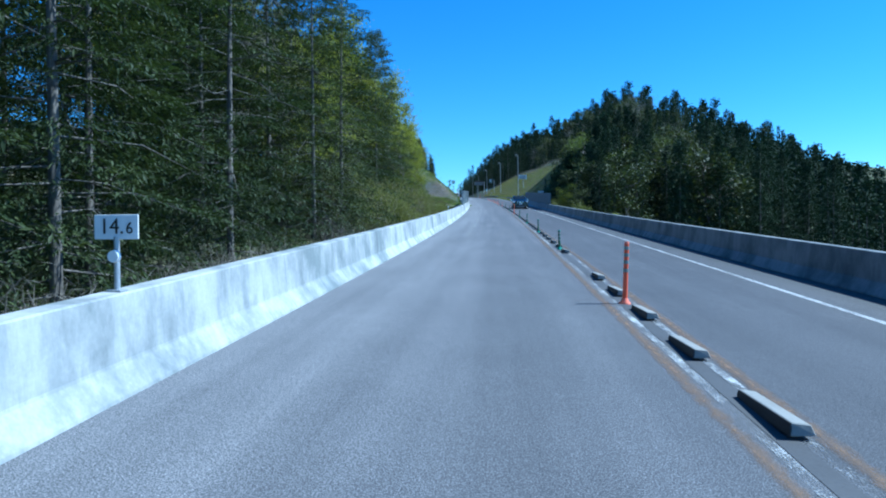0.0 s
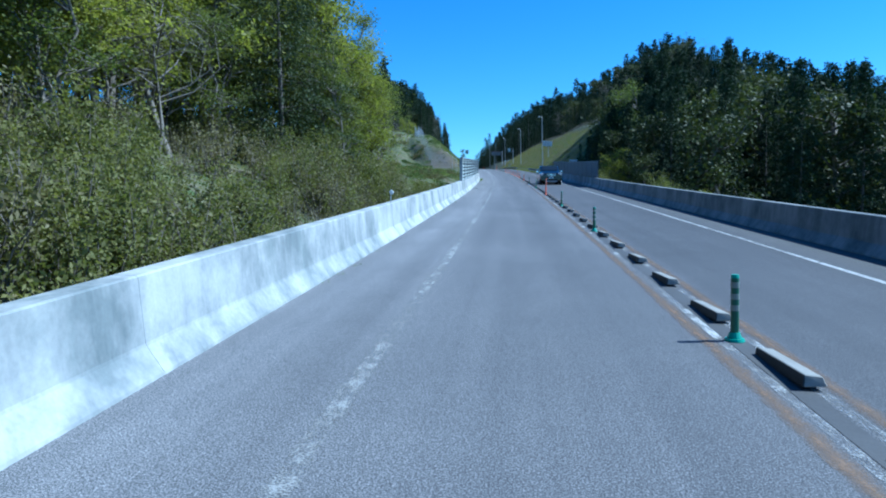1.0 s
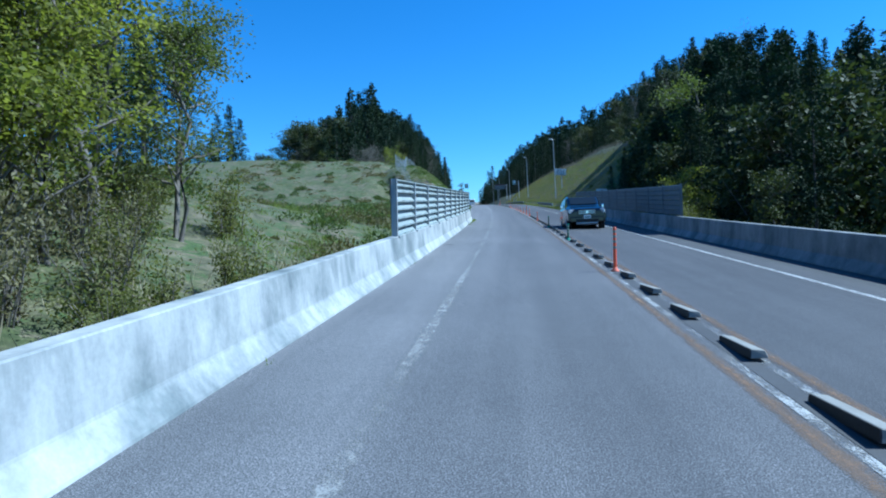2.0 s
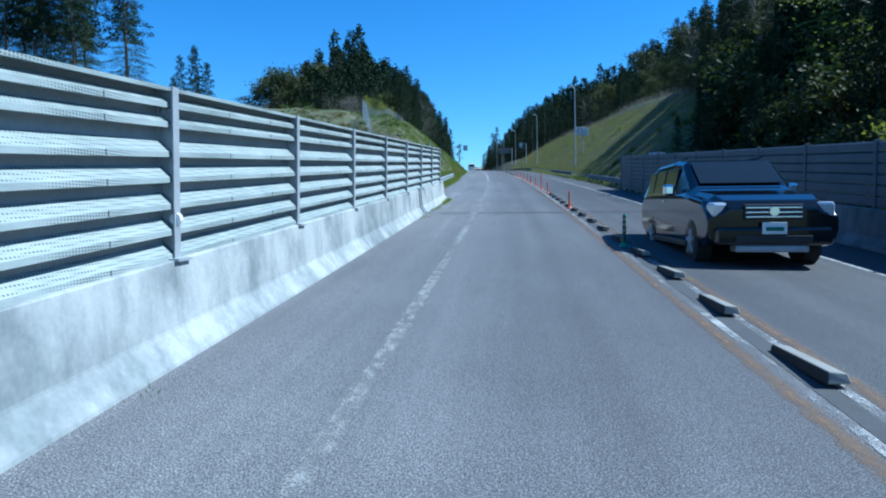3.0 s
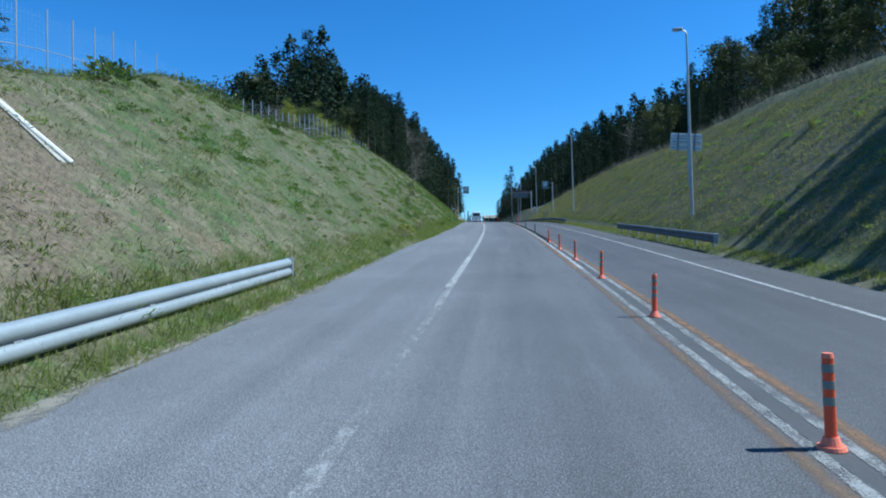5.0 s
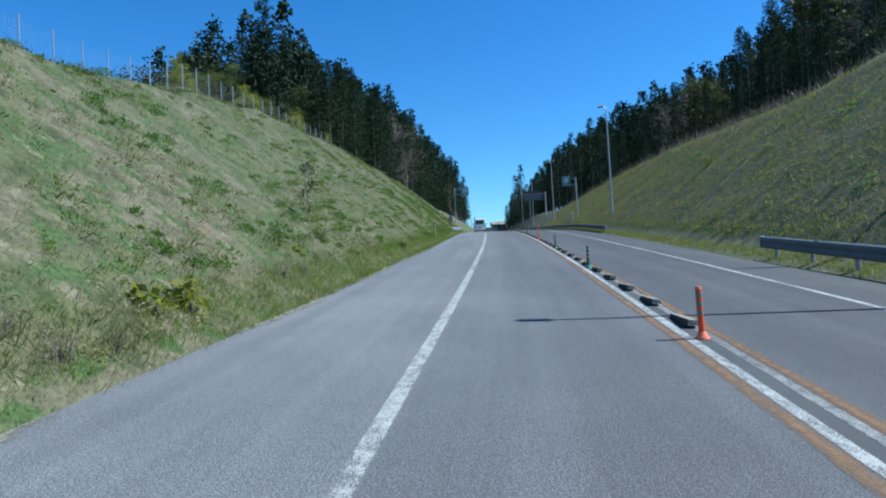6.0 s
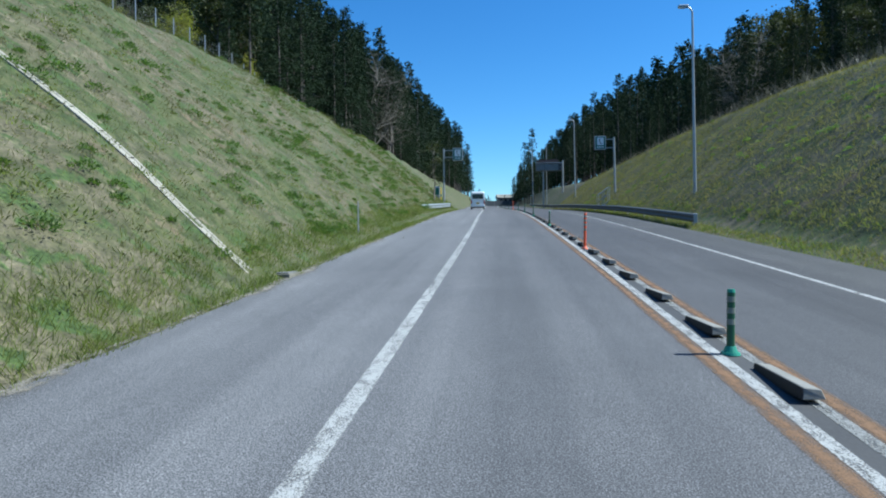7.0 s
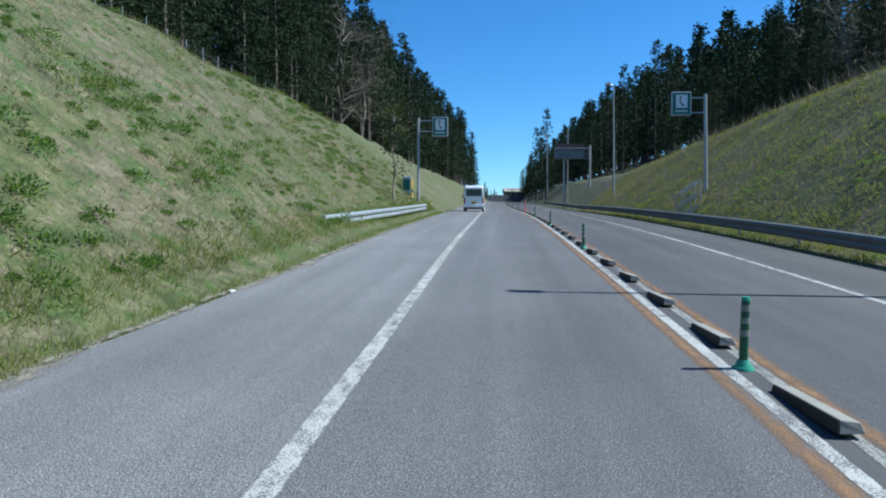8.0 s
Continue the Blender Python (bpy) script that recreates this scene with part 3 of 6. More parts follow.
    tagged(ob, "pale sandy crust at the edge of the asphalt", "dirt edge", kind="structure")
    for y in (68.1,):
        grate = empty("drain_grate", stand(y, -2.3, 0.002), "dusty grey steel drain grate in the gutter by the wall", "drain grate")
        bm = bmesh.new()
        for s in (-0.3, 0.3):
            box(bm, -0.16, 0.16, s - 0.015, s + 0.015, 0, 0.005)
        for s in (-0.16, 0.16):
            box(bm, s - 0.012, s + 0.012, -0.3, 0.3, 0, 0.005)
        part("frame", bm, DUSTY, grate)
        for i in range(9):
            part("bar", box(bmesh.new(), -0.15, 0.15, -0.27 + 0.0675 * i - 0.011, -0.27 + 0.0675 * i + 0.011, 0, 0.004), DUSTY, grate)


# ---- concrete walls along both sides, cast in lengths ----
def wall_length(name, y0, y1, shape, parent, material):
    ys = list(np.linspace(y0, y1, 4))
    k = len(shape)
    me = along(name, lambda y: shape, ys, material, closed=True)
    bm = bmesh.new()
    bm.from_mesh(me)
    bm.verts.ensure_lookup_table()
    for start in (0, (len(ys) - 1) * k):
        bm.faces.new([bm.verts[start + i] for i in range(k)])
    bpy.data.meshes.remove(me)
    edges = [e for e in bm.edges if abs(e.verts[0].co.y - e.verts[1].co.y) > 0.5]
    bmesh.ops.bevel(bm, geom=edges, offset=0.012, segments=1, affect="EDGES")
    return part(name, bm, material, parent)


def build_walls():
    left = [(-2.57, -0.25), (-2.57, 0.015), (-2.705, 0.215), (-2.745, 0.715), (-2.95, 0.715), (-3.02, -1.2), (-2.7, -1.2)]
    thing = empty("wall_left", Matrix(), "pale stained concrete barrier wall beside the lane", "barrier wall")
    tagged(thing, kind="structure")
    y = -40.0
    while y < 86:
        end = min(y + 9.7, 86.62)
        wall_length("wall_length", y, end - 0.003, left, thing, CONCRETE)
        y = end
    wall_length("wall_length", 86.75, 93.98, left, thing, CONCRETE)
    back = [(-2.60, -0.2), (-2.60, 0.01), (-2.73, 0.21), (-2.77, 0.69), (-2.93, 0.69), (-2.97, -0.2)]
    wall_length("joint_cover", 86.5, 86.9, back, thing, STEEL)
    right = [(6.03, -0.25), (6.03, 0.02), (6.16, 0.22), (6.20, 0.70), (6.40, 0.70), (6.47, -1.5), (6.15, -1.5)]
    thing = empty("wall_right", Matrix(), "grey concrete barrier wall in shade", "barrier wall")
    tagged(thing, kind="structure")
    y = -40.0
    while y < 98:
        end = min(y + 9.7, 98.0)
        wall_length("wall_length", y, end - 0.003, right, thing, SHADED_CONCRETE)
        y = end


# ---- louvred noise barrier on the near wall ----
def build_noise_barrier():
    thing = empty("noise_barrier", Matrix(), "louvred grey metal noise barrier with perforated slats, on the concrete wall", "noise barrier")
    first, last, bays = 60.65, 93.05, 11
    pitch = (last - first) / bays
    lean = 0.02
    for i in range(bays + 1):
        y = first + pitch * i
        m = stand(y, -2.84, 0.70)
        bm = bmesh.new()
        box(bm, 0.055, 0.066, -0.045, 0.045, 0, 1.33)
        box(bm, -0.06, 0.055, -0.005, 0.005, 0, 1.33)
        box(bm, -0.07, -0.06, -0.045, 0.045, 0, 1.33)
        box(bm, -0.1, 0.13, -0.11, 0.11, -0.005, 0.016)
        bmesh.ops.transform(bm, matrix=Matrix.Shear("XY", 4, (lean, 0)), verts=bm.verts)
        bmesh.ops.transform(bm, matrix=m, verts=bm.verts)
        part("post", bm, PALE_STEEL, thing, "pale galvanised steel post")
    heights = [0.01, 0.20, 0.40, 0.605, 0.80, 1.025, 1.175]
    for i in range(bays):
        y0, y1 = first + pitch * i + 0.012, first + pitch * (i + 1) - 0.012
        h0 = 0.70
        for k, z in enumerate(heights):
            drop = 0.13 if k < 5 else 0.095
            o = -2.84
            section = [(o - 0.045, h0 + z + drop), (o + 0.046, h0 + z + 0.04), (o + 0.048, h0 + z), (o + 0.040, h0 + z - 0.003), (o - 0.045, h0 + z + drop - 0.012)]
            me = along("slat", lambda y: section, [y0, (y0 + y1) / 2, y1], PERFORATED, closed=True)
            part_mesh("slat", me, thing)
            for share in (0.36, 0.72):
                clip = box(bmesh.new(), 0.0, 0.006, -0.006, 0.006, 0.0, 0.045)
                bmesh.ops.transform(clip, matrix=stand(y0 + (y1 - y0) * share, o + 0.0475, h0 + z), verts=clip.verts)
                part("clip", clip, DARK_STEEL, thing)
        o = -2.89
        me = along("back_panel", lambda y: [(o, h0 + 0.0), (o, h0 + 1.31), (o - 0.03, h0 + 1.31), (o - 0.03, h0 + 0.0)], [y0, y1], DARK_STEEL, closed=True)
        part_mesh("back_panel", me, thing, "dark sheet behind the slats")
    me = along("top_cap", lambda y: [(-2.93, 2.015), (-2.78, 2.0), (-2.78, 2.03), (-2.93, 2.045)], list(np.linspace(first, last, 12)), PERFORATED, closed=True)
    part_mesh("top_cap", me, thing)


def build_distance():
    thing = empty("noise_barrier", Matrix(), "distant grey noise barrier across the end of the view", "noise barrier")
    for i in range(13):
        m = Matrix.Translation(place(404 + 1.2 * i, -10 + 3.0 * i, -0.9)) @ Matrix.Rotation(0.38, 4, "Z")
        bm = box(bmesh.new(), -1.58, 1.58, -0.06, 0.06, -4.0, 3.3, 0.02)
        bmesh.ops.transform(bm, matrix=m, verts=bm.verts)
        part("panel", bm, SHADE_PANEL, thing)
        bm = box(bmesh.new(), -1.66, -1.58, -0.1, 0.1, -4.0, 3.45)
        bmesh.ops.transform(bm, matrix=m, verts=bm.verts)
        part("post", bm, STEEL, thing)
    m = Matrix.Translation(place(440, 6.0, 1.6)) @ Matrix.Rotation(0.2, 4, "Z")
    thing = empty("building", m, "distant pale building with a low roof among bushes", "building")
    part("wall", box(bmesh.new(), -4.5, 4.5, -3, 3, -8, 2.6), PALE_EDGE, thing)
    bm = bmesh.new()
    ends = [[bm.verts.new((x, y, z)) for y, z in ((-3.5, 2.55), (0, 4.0), (3.5, 2.55), (3.5, 2.4), (-3.5, 2.4))] for x in (-4.9, 4.9)]
    for k in range(5):
        bm.faces.new((ends[0][k], ends[0][(k + 1) % 5], ends[1][(k + 1) % 5], ends[1][k]))
    bm.faces.new(ends[0])
    bm.faces.new(ends[1][::-1])
    part("roof", bm, PALE_EDGE, thing, "pale roof")
    for i in range(4):
        part("window", box(bmesh.new(), -3.7 + 2.0 * i, -2.7 + 2.0 * i, -3.06, -2.95, 0.5, 1.8), GLASS, thing)


def build_far_noise_barrier():
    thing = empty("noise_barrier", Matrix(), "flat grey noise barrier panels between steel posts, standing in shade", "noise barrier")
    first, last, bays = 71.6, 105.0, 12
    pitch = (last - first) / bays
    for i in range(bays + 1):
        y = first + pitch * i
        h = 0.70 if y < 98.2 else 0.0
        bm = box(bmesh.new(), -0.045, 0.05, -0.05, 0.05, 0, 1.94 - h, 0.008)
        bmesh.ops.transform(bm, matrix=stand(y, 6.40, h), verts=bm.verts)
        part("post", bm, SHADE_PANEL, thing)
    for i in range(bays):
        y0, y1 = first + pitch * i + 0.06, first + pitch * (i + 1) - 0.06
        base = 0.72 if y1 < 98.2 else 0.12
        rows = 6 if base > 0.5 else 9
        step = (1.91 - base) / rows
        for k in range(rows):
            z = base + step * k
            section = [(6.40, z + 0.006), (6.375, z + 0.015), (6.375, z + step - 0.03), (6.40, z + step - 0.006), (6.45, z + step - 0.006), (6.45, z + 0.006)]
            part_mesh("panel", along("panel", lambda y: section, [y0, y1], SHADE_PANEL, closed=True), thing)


# ---- steel guard rails ----
def build_rail(name, rows, label, spacing=2.0, rise=0.0, zinc=RAIL):
    """rows: (y, off) pairs of the rail's face; the road is on the side of the smaller distance to the centre."""
    thing = empty(name, Matrix(), label, "guard rail", "guard rails")
    pts_y = np.array([a for a, b in rows])
    pts_o = np.array([b for a, b in rows])
    side = 1.0 if pts_o.mean() < 0 else -1.0
    profile = [(0.0, 0.70), (0.05, 0.675), (0.075, 0.62), (0.05, 0.565), (0.005, 0.535), (0.05, 0.505), (0.075, 0.45), (0.05, 0.395), (0.0, 0.37)]
    ring = profile + [(d - 0.008, h) for d, h in reversed(profile)]
    ys = list(np.arange(pts_y[0], pts_y[-1], 0.5)) + [pts_y[-1]]
    me = along("beam", lambda y: [(float(np.interp(y, pts_y, pts_o)) + side * d, h + rise) for d, h in ring], ys, zinc, closed=True)
    me.shade_smooth()
    part_mesh("beam", me, thing)
    y = pts_y[0] + 0.6
    while y < pts_y[-1]:
        o = float(np.interp(y, pts_y, pts_o)) - side * 0.09
        bm = rod(bmesh.new(), (0, 0, -0.5), (0, 0, 0.68), 0.055, sides=10)
        box(bm, -0.04 if side < 0 else 0.02, 0.12 if side > 0 else 0.04, -0.05, 0.05, 0.48, 0.60)
        bmesh.ops.transform(bm, matrix=stand(y, o, rise), verts=bm.verts)
        part("post", bm, STEEL, thing)
        y += spacing
    for y in (pts_y[0], pts_y[-1]):
        bm = box(bmesh.new(), -0.06, 0.09, -0.02, 0.02, 0.36, 0.71, 0.015)
        bmesh.ops.transform(bm, matrix=stand(y, float(np.interp(y, pts_y, pts_o)), rise) @ Matrix.Diagonal((side, 1, 1, 1)), verts=bm.verts)
        part("end_plate", bm, STEEL, thing)


# ---- delineator posts and blocks along the centre ----
def delineator(tall, body, foot, label):
    thing = empty("delineator_post", Matrix(), label, "delineator post", "centre delineators")
    bm = bmesh.new()
    bmesh.ops.create_cone(bm, cap_ends=True, segments=20, radius1=0.086, radius2=0.078, depth=0.025, matrix=Matrix.Translation((0, 0, 0.015)))
    bmesh.ops.create_cone(bm, cap_ends=True, segments=16, radius1=0.062, radius2=0.043, depth=0.05, matrix=Matrix.Translation((0, 0, 0.055)))
    part("foot", bm, foot, thing)
    part("pole", rod(bmesh.new(), (0, 0, 0.06), (0, 0, tall - 0.03), 0.035, 0.033, 14), body, thing)
    bands = [tall - 0.09, tall - 0.19, tall - 0.29] + ([tall - 0.41] if tall > 0.7 else [])
    for z in bands:
        part("band", rod(bmesh.new(), (0, 0, z - 0.025), (0, 0, z + 0.025), 0.0362, sides=14), BAND, thing, "grey reflective band")
    part("cap", rod(bmesh.new(), (0, 0, tall - 0.03), (0, 0, tall), 0.036, 0.03, 14), foot, thing)
    return thing


def build_centre():
    tall = delineator(0.89, ORANGE, CORAL, "tall orange plastic delineator post with grey bands")
    short = delineator(0.585, GREEN, TEAL, "short green plastic delineator post with grey bands")
    stub = delineator(0.585, ORANGE, CORAL, "short orange plastic delineator post with grey bands")
    first = {"tall": True, "short": True, "stub": True}
    rng = random.Random(3)

    def put(kind, y):
        source = {"tall": tall, "short": short, "stub": stub}[kind]
        m = stand(y, 1.848 + rng.uniform(-0.012, 0.012)) @ Matrix.Rotation(radians(rng.uniform(-1.6, 1.6)), 4, "X") @ Matrix.Rotation(radians(rng.uniform(-1.6, 1.6)), 4, "Y")
        if first[kind]:
            source.matrix_basis, first[kind] = m, False
        else:
            copy_thing(source, m)
    shorts = (-0.5, 19.54, 29.2, 39.15, 49.15, 69.3, 79.42, 148.07, 157.94, 178.4, 188.2, 198.2, 208.2, 228.2, 238.2, 248.2, 258.2)
    talls = (9.45, 59.2, 104.18, 168.05, 218.2)
    stubs = (89.4, 99.3, 109.1, 114.05, 118.9, 123.8, 128.6, 133.4, 138.42)
    for y in shorts:
        put("short", y)
    for y in talls:
        put("tall", y)
    for y in stubs:
        put("stub", y)
    block = None

    def wedge(lift, cut):
        bm = bmesh.new()
        ends = []
        for y in (-0.45, 0.45):
            s = 1 if y > 0 else -1
            ring = [(-0.030, y, 0.0), (-0.028, y - 0.004 * s, 0.05), (-0.022, y - 0.012 * s, lift), (cut, y - 0.012 * s, lift - 0.014), (0.125, y, 0.006)]
            ends.append([bm.verts.new(p) for p in ring])
        for k in range(5):
            bm.faces.new((ends[0][k], ends[0][(k + 1) % 5], ends[1][(k + 1) % 5], ends[1][k]))
        bm.faces.new(ends[0])
        bm.faces.new(ends[1][::-1])
        bmesh.ops.bevel(bm, geom=[e for e in bm.edges], offset=0.006, segments=1, affect="EDGES")
        return bm
    # five blocks between one post and the next, none where the posts stand close; two have broken off
    posts = [-20.7, -10.7] + sorted(shorts + talls + stubs)
    rows = [(a, b) for a, b in zip(posts, posts[1:]) if b - a > 8]
    rows += [(138.42, 148.07)]
    for a, b in sorted(set(rows)):
        for k in range(5):
            y = a + 1.08 + k * (b - a) / 5
            if abs(y - 15.5) < 1.3:
                continue
            m = stand(y, 1.897 + rng.uniform(-0.008, 0.008), 0.003, rng.uniform(-1.0, 1.0))
            if block is None:
                block = empty("lane_block", m, "low moulded rubber block with a dusty top between the centre lines", "lane block", "centre blocks")
                part("body", wedge(0.086, 0.098), RUBBER, block)
                side = bmesh.new()
                quad = [side.verts.new(p) for p in ((-0.035, -0.448, 0.0), (-0.033, -0.444, 0.05), (-0.027, -0.436, 0.082), (-0.027, 0.436, 0.082), (-0.033, 0.444, 0.05), (-0.035, 0.448, 0.0))]
                back = [side.verts.new(v.co + Vector((0.012, 0, 0))) for v in quad]
                side.faces.new(quad)
                side.faces.new(back[::-1])
                for k in range(6):
                    side.faces.new((quad[k], quad[(k + 1) % 6], back[(k + 1) % 6], back[k]))
                part("side_face", side, TYRE, block, "black rubber side")
            else:
                copy_thing(block, m)


build_ground()
build_road()
build_walls()
build_noise_barrier()
build_far_noise_barrier()
build_distance()
build_rail("guard_rail", [(94.1, -2.8), (96, -3.3), (99, -3.72), (103, -3.95), (112, -4.05), (121.4, -4.1)], "galvanised steel guard rail curving out from the wall's end", rise=-0.13)
build_rail("guard_rail", [(188.8, -4.55), (192, -4.3), (198, -4.1), (207.5, -4.05)], "galvanised steel guard rail in grass at the slope", rise=-0.08)
build_rail("guard_rail", [(98.4, 6.5), (104, 6.75), (112, 7.0), (121.5, 7.0)], "grey steel guard rail in the shade of the trees", rise=-0.12, zinc=SHADED_RAIL)
build_rail("guard_rail", [(133, 7.1), (139, 7.05), (150.3, 7.0)], "short grey steel guard rail below the lamp", rise=-0.1, zinc=SHADED_RAIL)
build_rail("guard_rail", [(177.4, 7.2), (190, 7.2), (225, 7.2), (262, 7.2)], "long grey steel guard rail along the far shoulder", 4.0, -0.15, SHADED_RAIL)
build_centre()


# ---- trees ----
def tubes(paths, sides=5):
    """Tapered limbs: each path is a list of (point, radius)."""
    verts, faces = [], []
    for path in paths:
        base = len(verts)
        for i, (p, r) in enumerate(path):
            ahead = path[min(i + 1, len(path) - 1)][0] - path[max(i - 1, 0)][0]
            side = Vector((0, 0, 1)).cross(ahead)
            if side.length < 1e-4:
                side = Vector((1, 0, 0))
            side.normalize()
            up = ahead.cross(side).normalized()
            for k in range(sides):
                a = 2 * math.pi * k / sides
                verts.append(p + (side * math.cos(a) + up * math.sin(a)) * float(r))
        for i in range(len(path) - 1):
            for k in range(sides):
                a, b = base + i * sides + k, base + i * sides + (k + 1) % sides
                faces.append((a, b, b + sides, a + sides))
    return verts, faces


def sprays(rng, at, out, length, width, droop, flat=0.0):
    """Leaf-shaped quads at the points `at`, each pointing along `out`, with random roll, or lying flat."""
    n = len(at)
    out = out / (np.linalg.norm(out, axis=1, keepdims=True) + 1e-6)
    rand = rng.normal(size=(n, 3)) * (1.0 - flat)
    rand[:, 2] += flat * 1.5
    side = np.cross(out, rand)
    side /= np.linalg.norm(side, axis=1, keepdims=True) + 1e-6
    length, width = np.broadcast_to(length, n)[:, None], np.broadcast_to(width, n)[:, None]
    down = np.zeros((n, 3))
    down[:, 2] = -1
    tip = at + out * length + down * length * droop
    mid = at + out * length * 0.45
    verts = np.stack([at, mid + side * width / 2, tip, mid - side * width / 2], 1).reshape(-1, 3)
    return verts, np.arange(4 * n).reshape(-1, 4)


def tufted(rng, centre, way, per, reach, loose, length, width, droop=0.15, flat=0.0):
    """Brushes of needles: `per` leaf quads set along each short twig at `centre` that points along `way`."""
    n = len(centre)
    way = way / (np.linalg.norm(way, axis=1, keepdims=True) + 1e-6)
    u = rng.random((n, per, 1)) * np.broadcast_to(np.asarray(reach, float), n)[:, None, None]
    at = centre[:, None] + way[:, None] * u + rng.normal(0, 1, (n, per, 3)) * loose * np.array([1.0, 1.0, 1.0 - 0.6 * flat])
    out = way[:, None] * 0.8 + rng.normal(0, 0.55, (n, per, 3)) * np.array([1.0, 1.0, 1.0 - 0.6 * flat])
    m = n * per
    return sprays(rng, at.reshape(-1, 3), out.reshape(-1, 3), length * rng.uniform(0.6, 1.3, m), width * rng.uniform(0.6, 1.3, m), droop, flat)


def conifer(seed, tall, base, radius, branches, twigs, per, reach, loose, length, width, needles, dead=0, power=0.85, sag=0.25, open_=0.0, fan=0.3, thick=0.010, flat=0.0, every=3):
    """A trunk with whorls of boughs; each bough carries twigs to both sides, each twig a brush of needles."""
    rng = np.random.default_rng(seed)
    bend = rng.normal(0, 0.15, 2)
    trunk = [(Vector((bend[0] * (z / tall) ** 2, bend[1] * (z / tall) ** 2, z - 0.6)), max(thick * tall * max(1 - z / tall, 0.0) ** 0.9, 0.012)) for z in np.linspace(0, tall + 0.5, 9)]
    limbs, centre, way, grow = [trunk], [], [], []
    for b in range(branches):
        u = ((b + rng.random()) / branches) ** 1.05
        z = base + (tall - base) * u
        long = radius * ((1 - u) ** power) * rng.uniform(0.6, 1.18) + 0.10
        if rng.random() < open_:
            continue
        az = b * 2.399 + rng.normal(0, 0.35)
        c, s = math.cos(az), math.sin(az)
        lift = 0.45 * u ** 2 - sag * (1 - u) + rng.normal(0, 0.07)
        bow = 0.10 * long
        tip = np.array([c * long, s * long, z + lift * long])
        root = np.array([0.0, 0.0, z])
        if b % every == 0:
            limbs.append([(Vector(root), 0.006 * long + 0.005), (Vector((root + tip) / 2 + np.array([0, 0, bow])), 0.004 * long + 0.003), (Vector(tip), 0.003)])
        m = max(2, int(round(twigs * (0.25 + 0.75 * long / radius))))
        t = np.linspace(0.12, 1.0, m) + rng.normal(0, 0.03, m)
        side = np.where(np.arange(m) % 2, 1.0, -1.0) * rng.uniform(0.3, 1.0, m)
        side[-1] = 0.0
        line = root + (tip - root) * t[:, None]
        line[:, 2] += bow * 4 * t * (1 - t)
        centre.append(line + np.stack([-s * side, c * side, np.zeros(m)], 1) * (fan * long * (1.1 - t) * 0.35)[:, None])
        way.append(np.stack([c - s * side * 1.3, s + c * side * 1.3, rng.normal(lift * 0.8 - 0.12, 0.16, m)], 1))
        grow.append((0.55 + 0.45 * (1 - u)) * (0.55 + fan * long * (1.15 - t)))
    # the leader
    top = np.linspace(tall * 0.93, tall + 0.15, 5)
    centre.append(np.stack([np.full(5, bend[0]), np.full(5, bend[1]), top - 0.6], 1))
    way.append(np.tile([0.0, 0.0, 1.0], (5, 1)))
    grow.append(np.full(5, 0.5))
    for _ in range(dead):
        z, az, long = rng.uniform(0.05, 0.5) * tall, rng.uniform(0, 6.28), rng.uniform(0.4, 0.95) * radius
        c, s = math.cos(az), math.sin(az)
        root = Vector((0, 0, z))
        path = [(root + Vector((c * long * t, s * long * t, rng.uniform(-0.35, 0.1) * long * t + rng.normal(0, 0.05))), 0.018 * (1.15 - t)) for t in (0, 0.35, 0.7, 1.0)]
        limbs.append(path)
        for t in (1, 2):
            q = path[t][0]
            limbs.append([(q, 0.008), (q + Vector((c * 0.3 + rng.normal(0, 0.35), s * 0.3 + rng.normal(0, 0.35), rng.normal(-0.05, 0.2))), 0.003)])
    v, f = tufted(rng, np.concatenate(centre), np.concatenate(way), per, reach * np.concatenate(grow), loose, length, width, 0.15, flat)
    return tubes(limbs), (v, f), needles


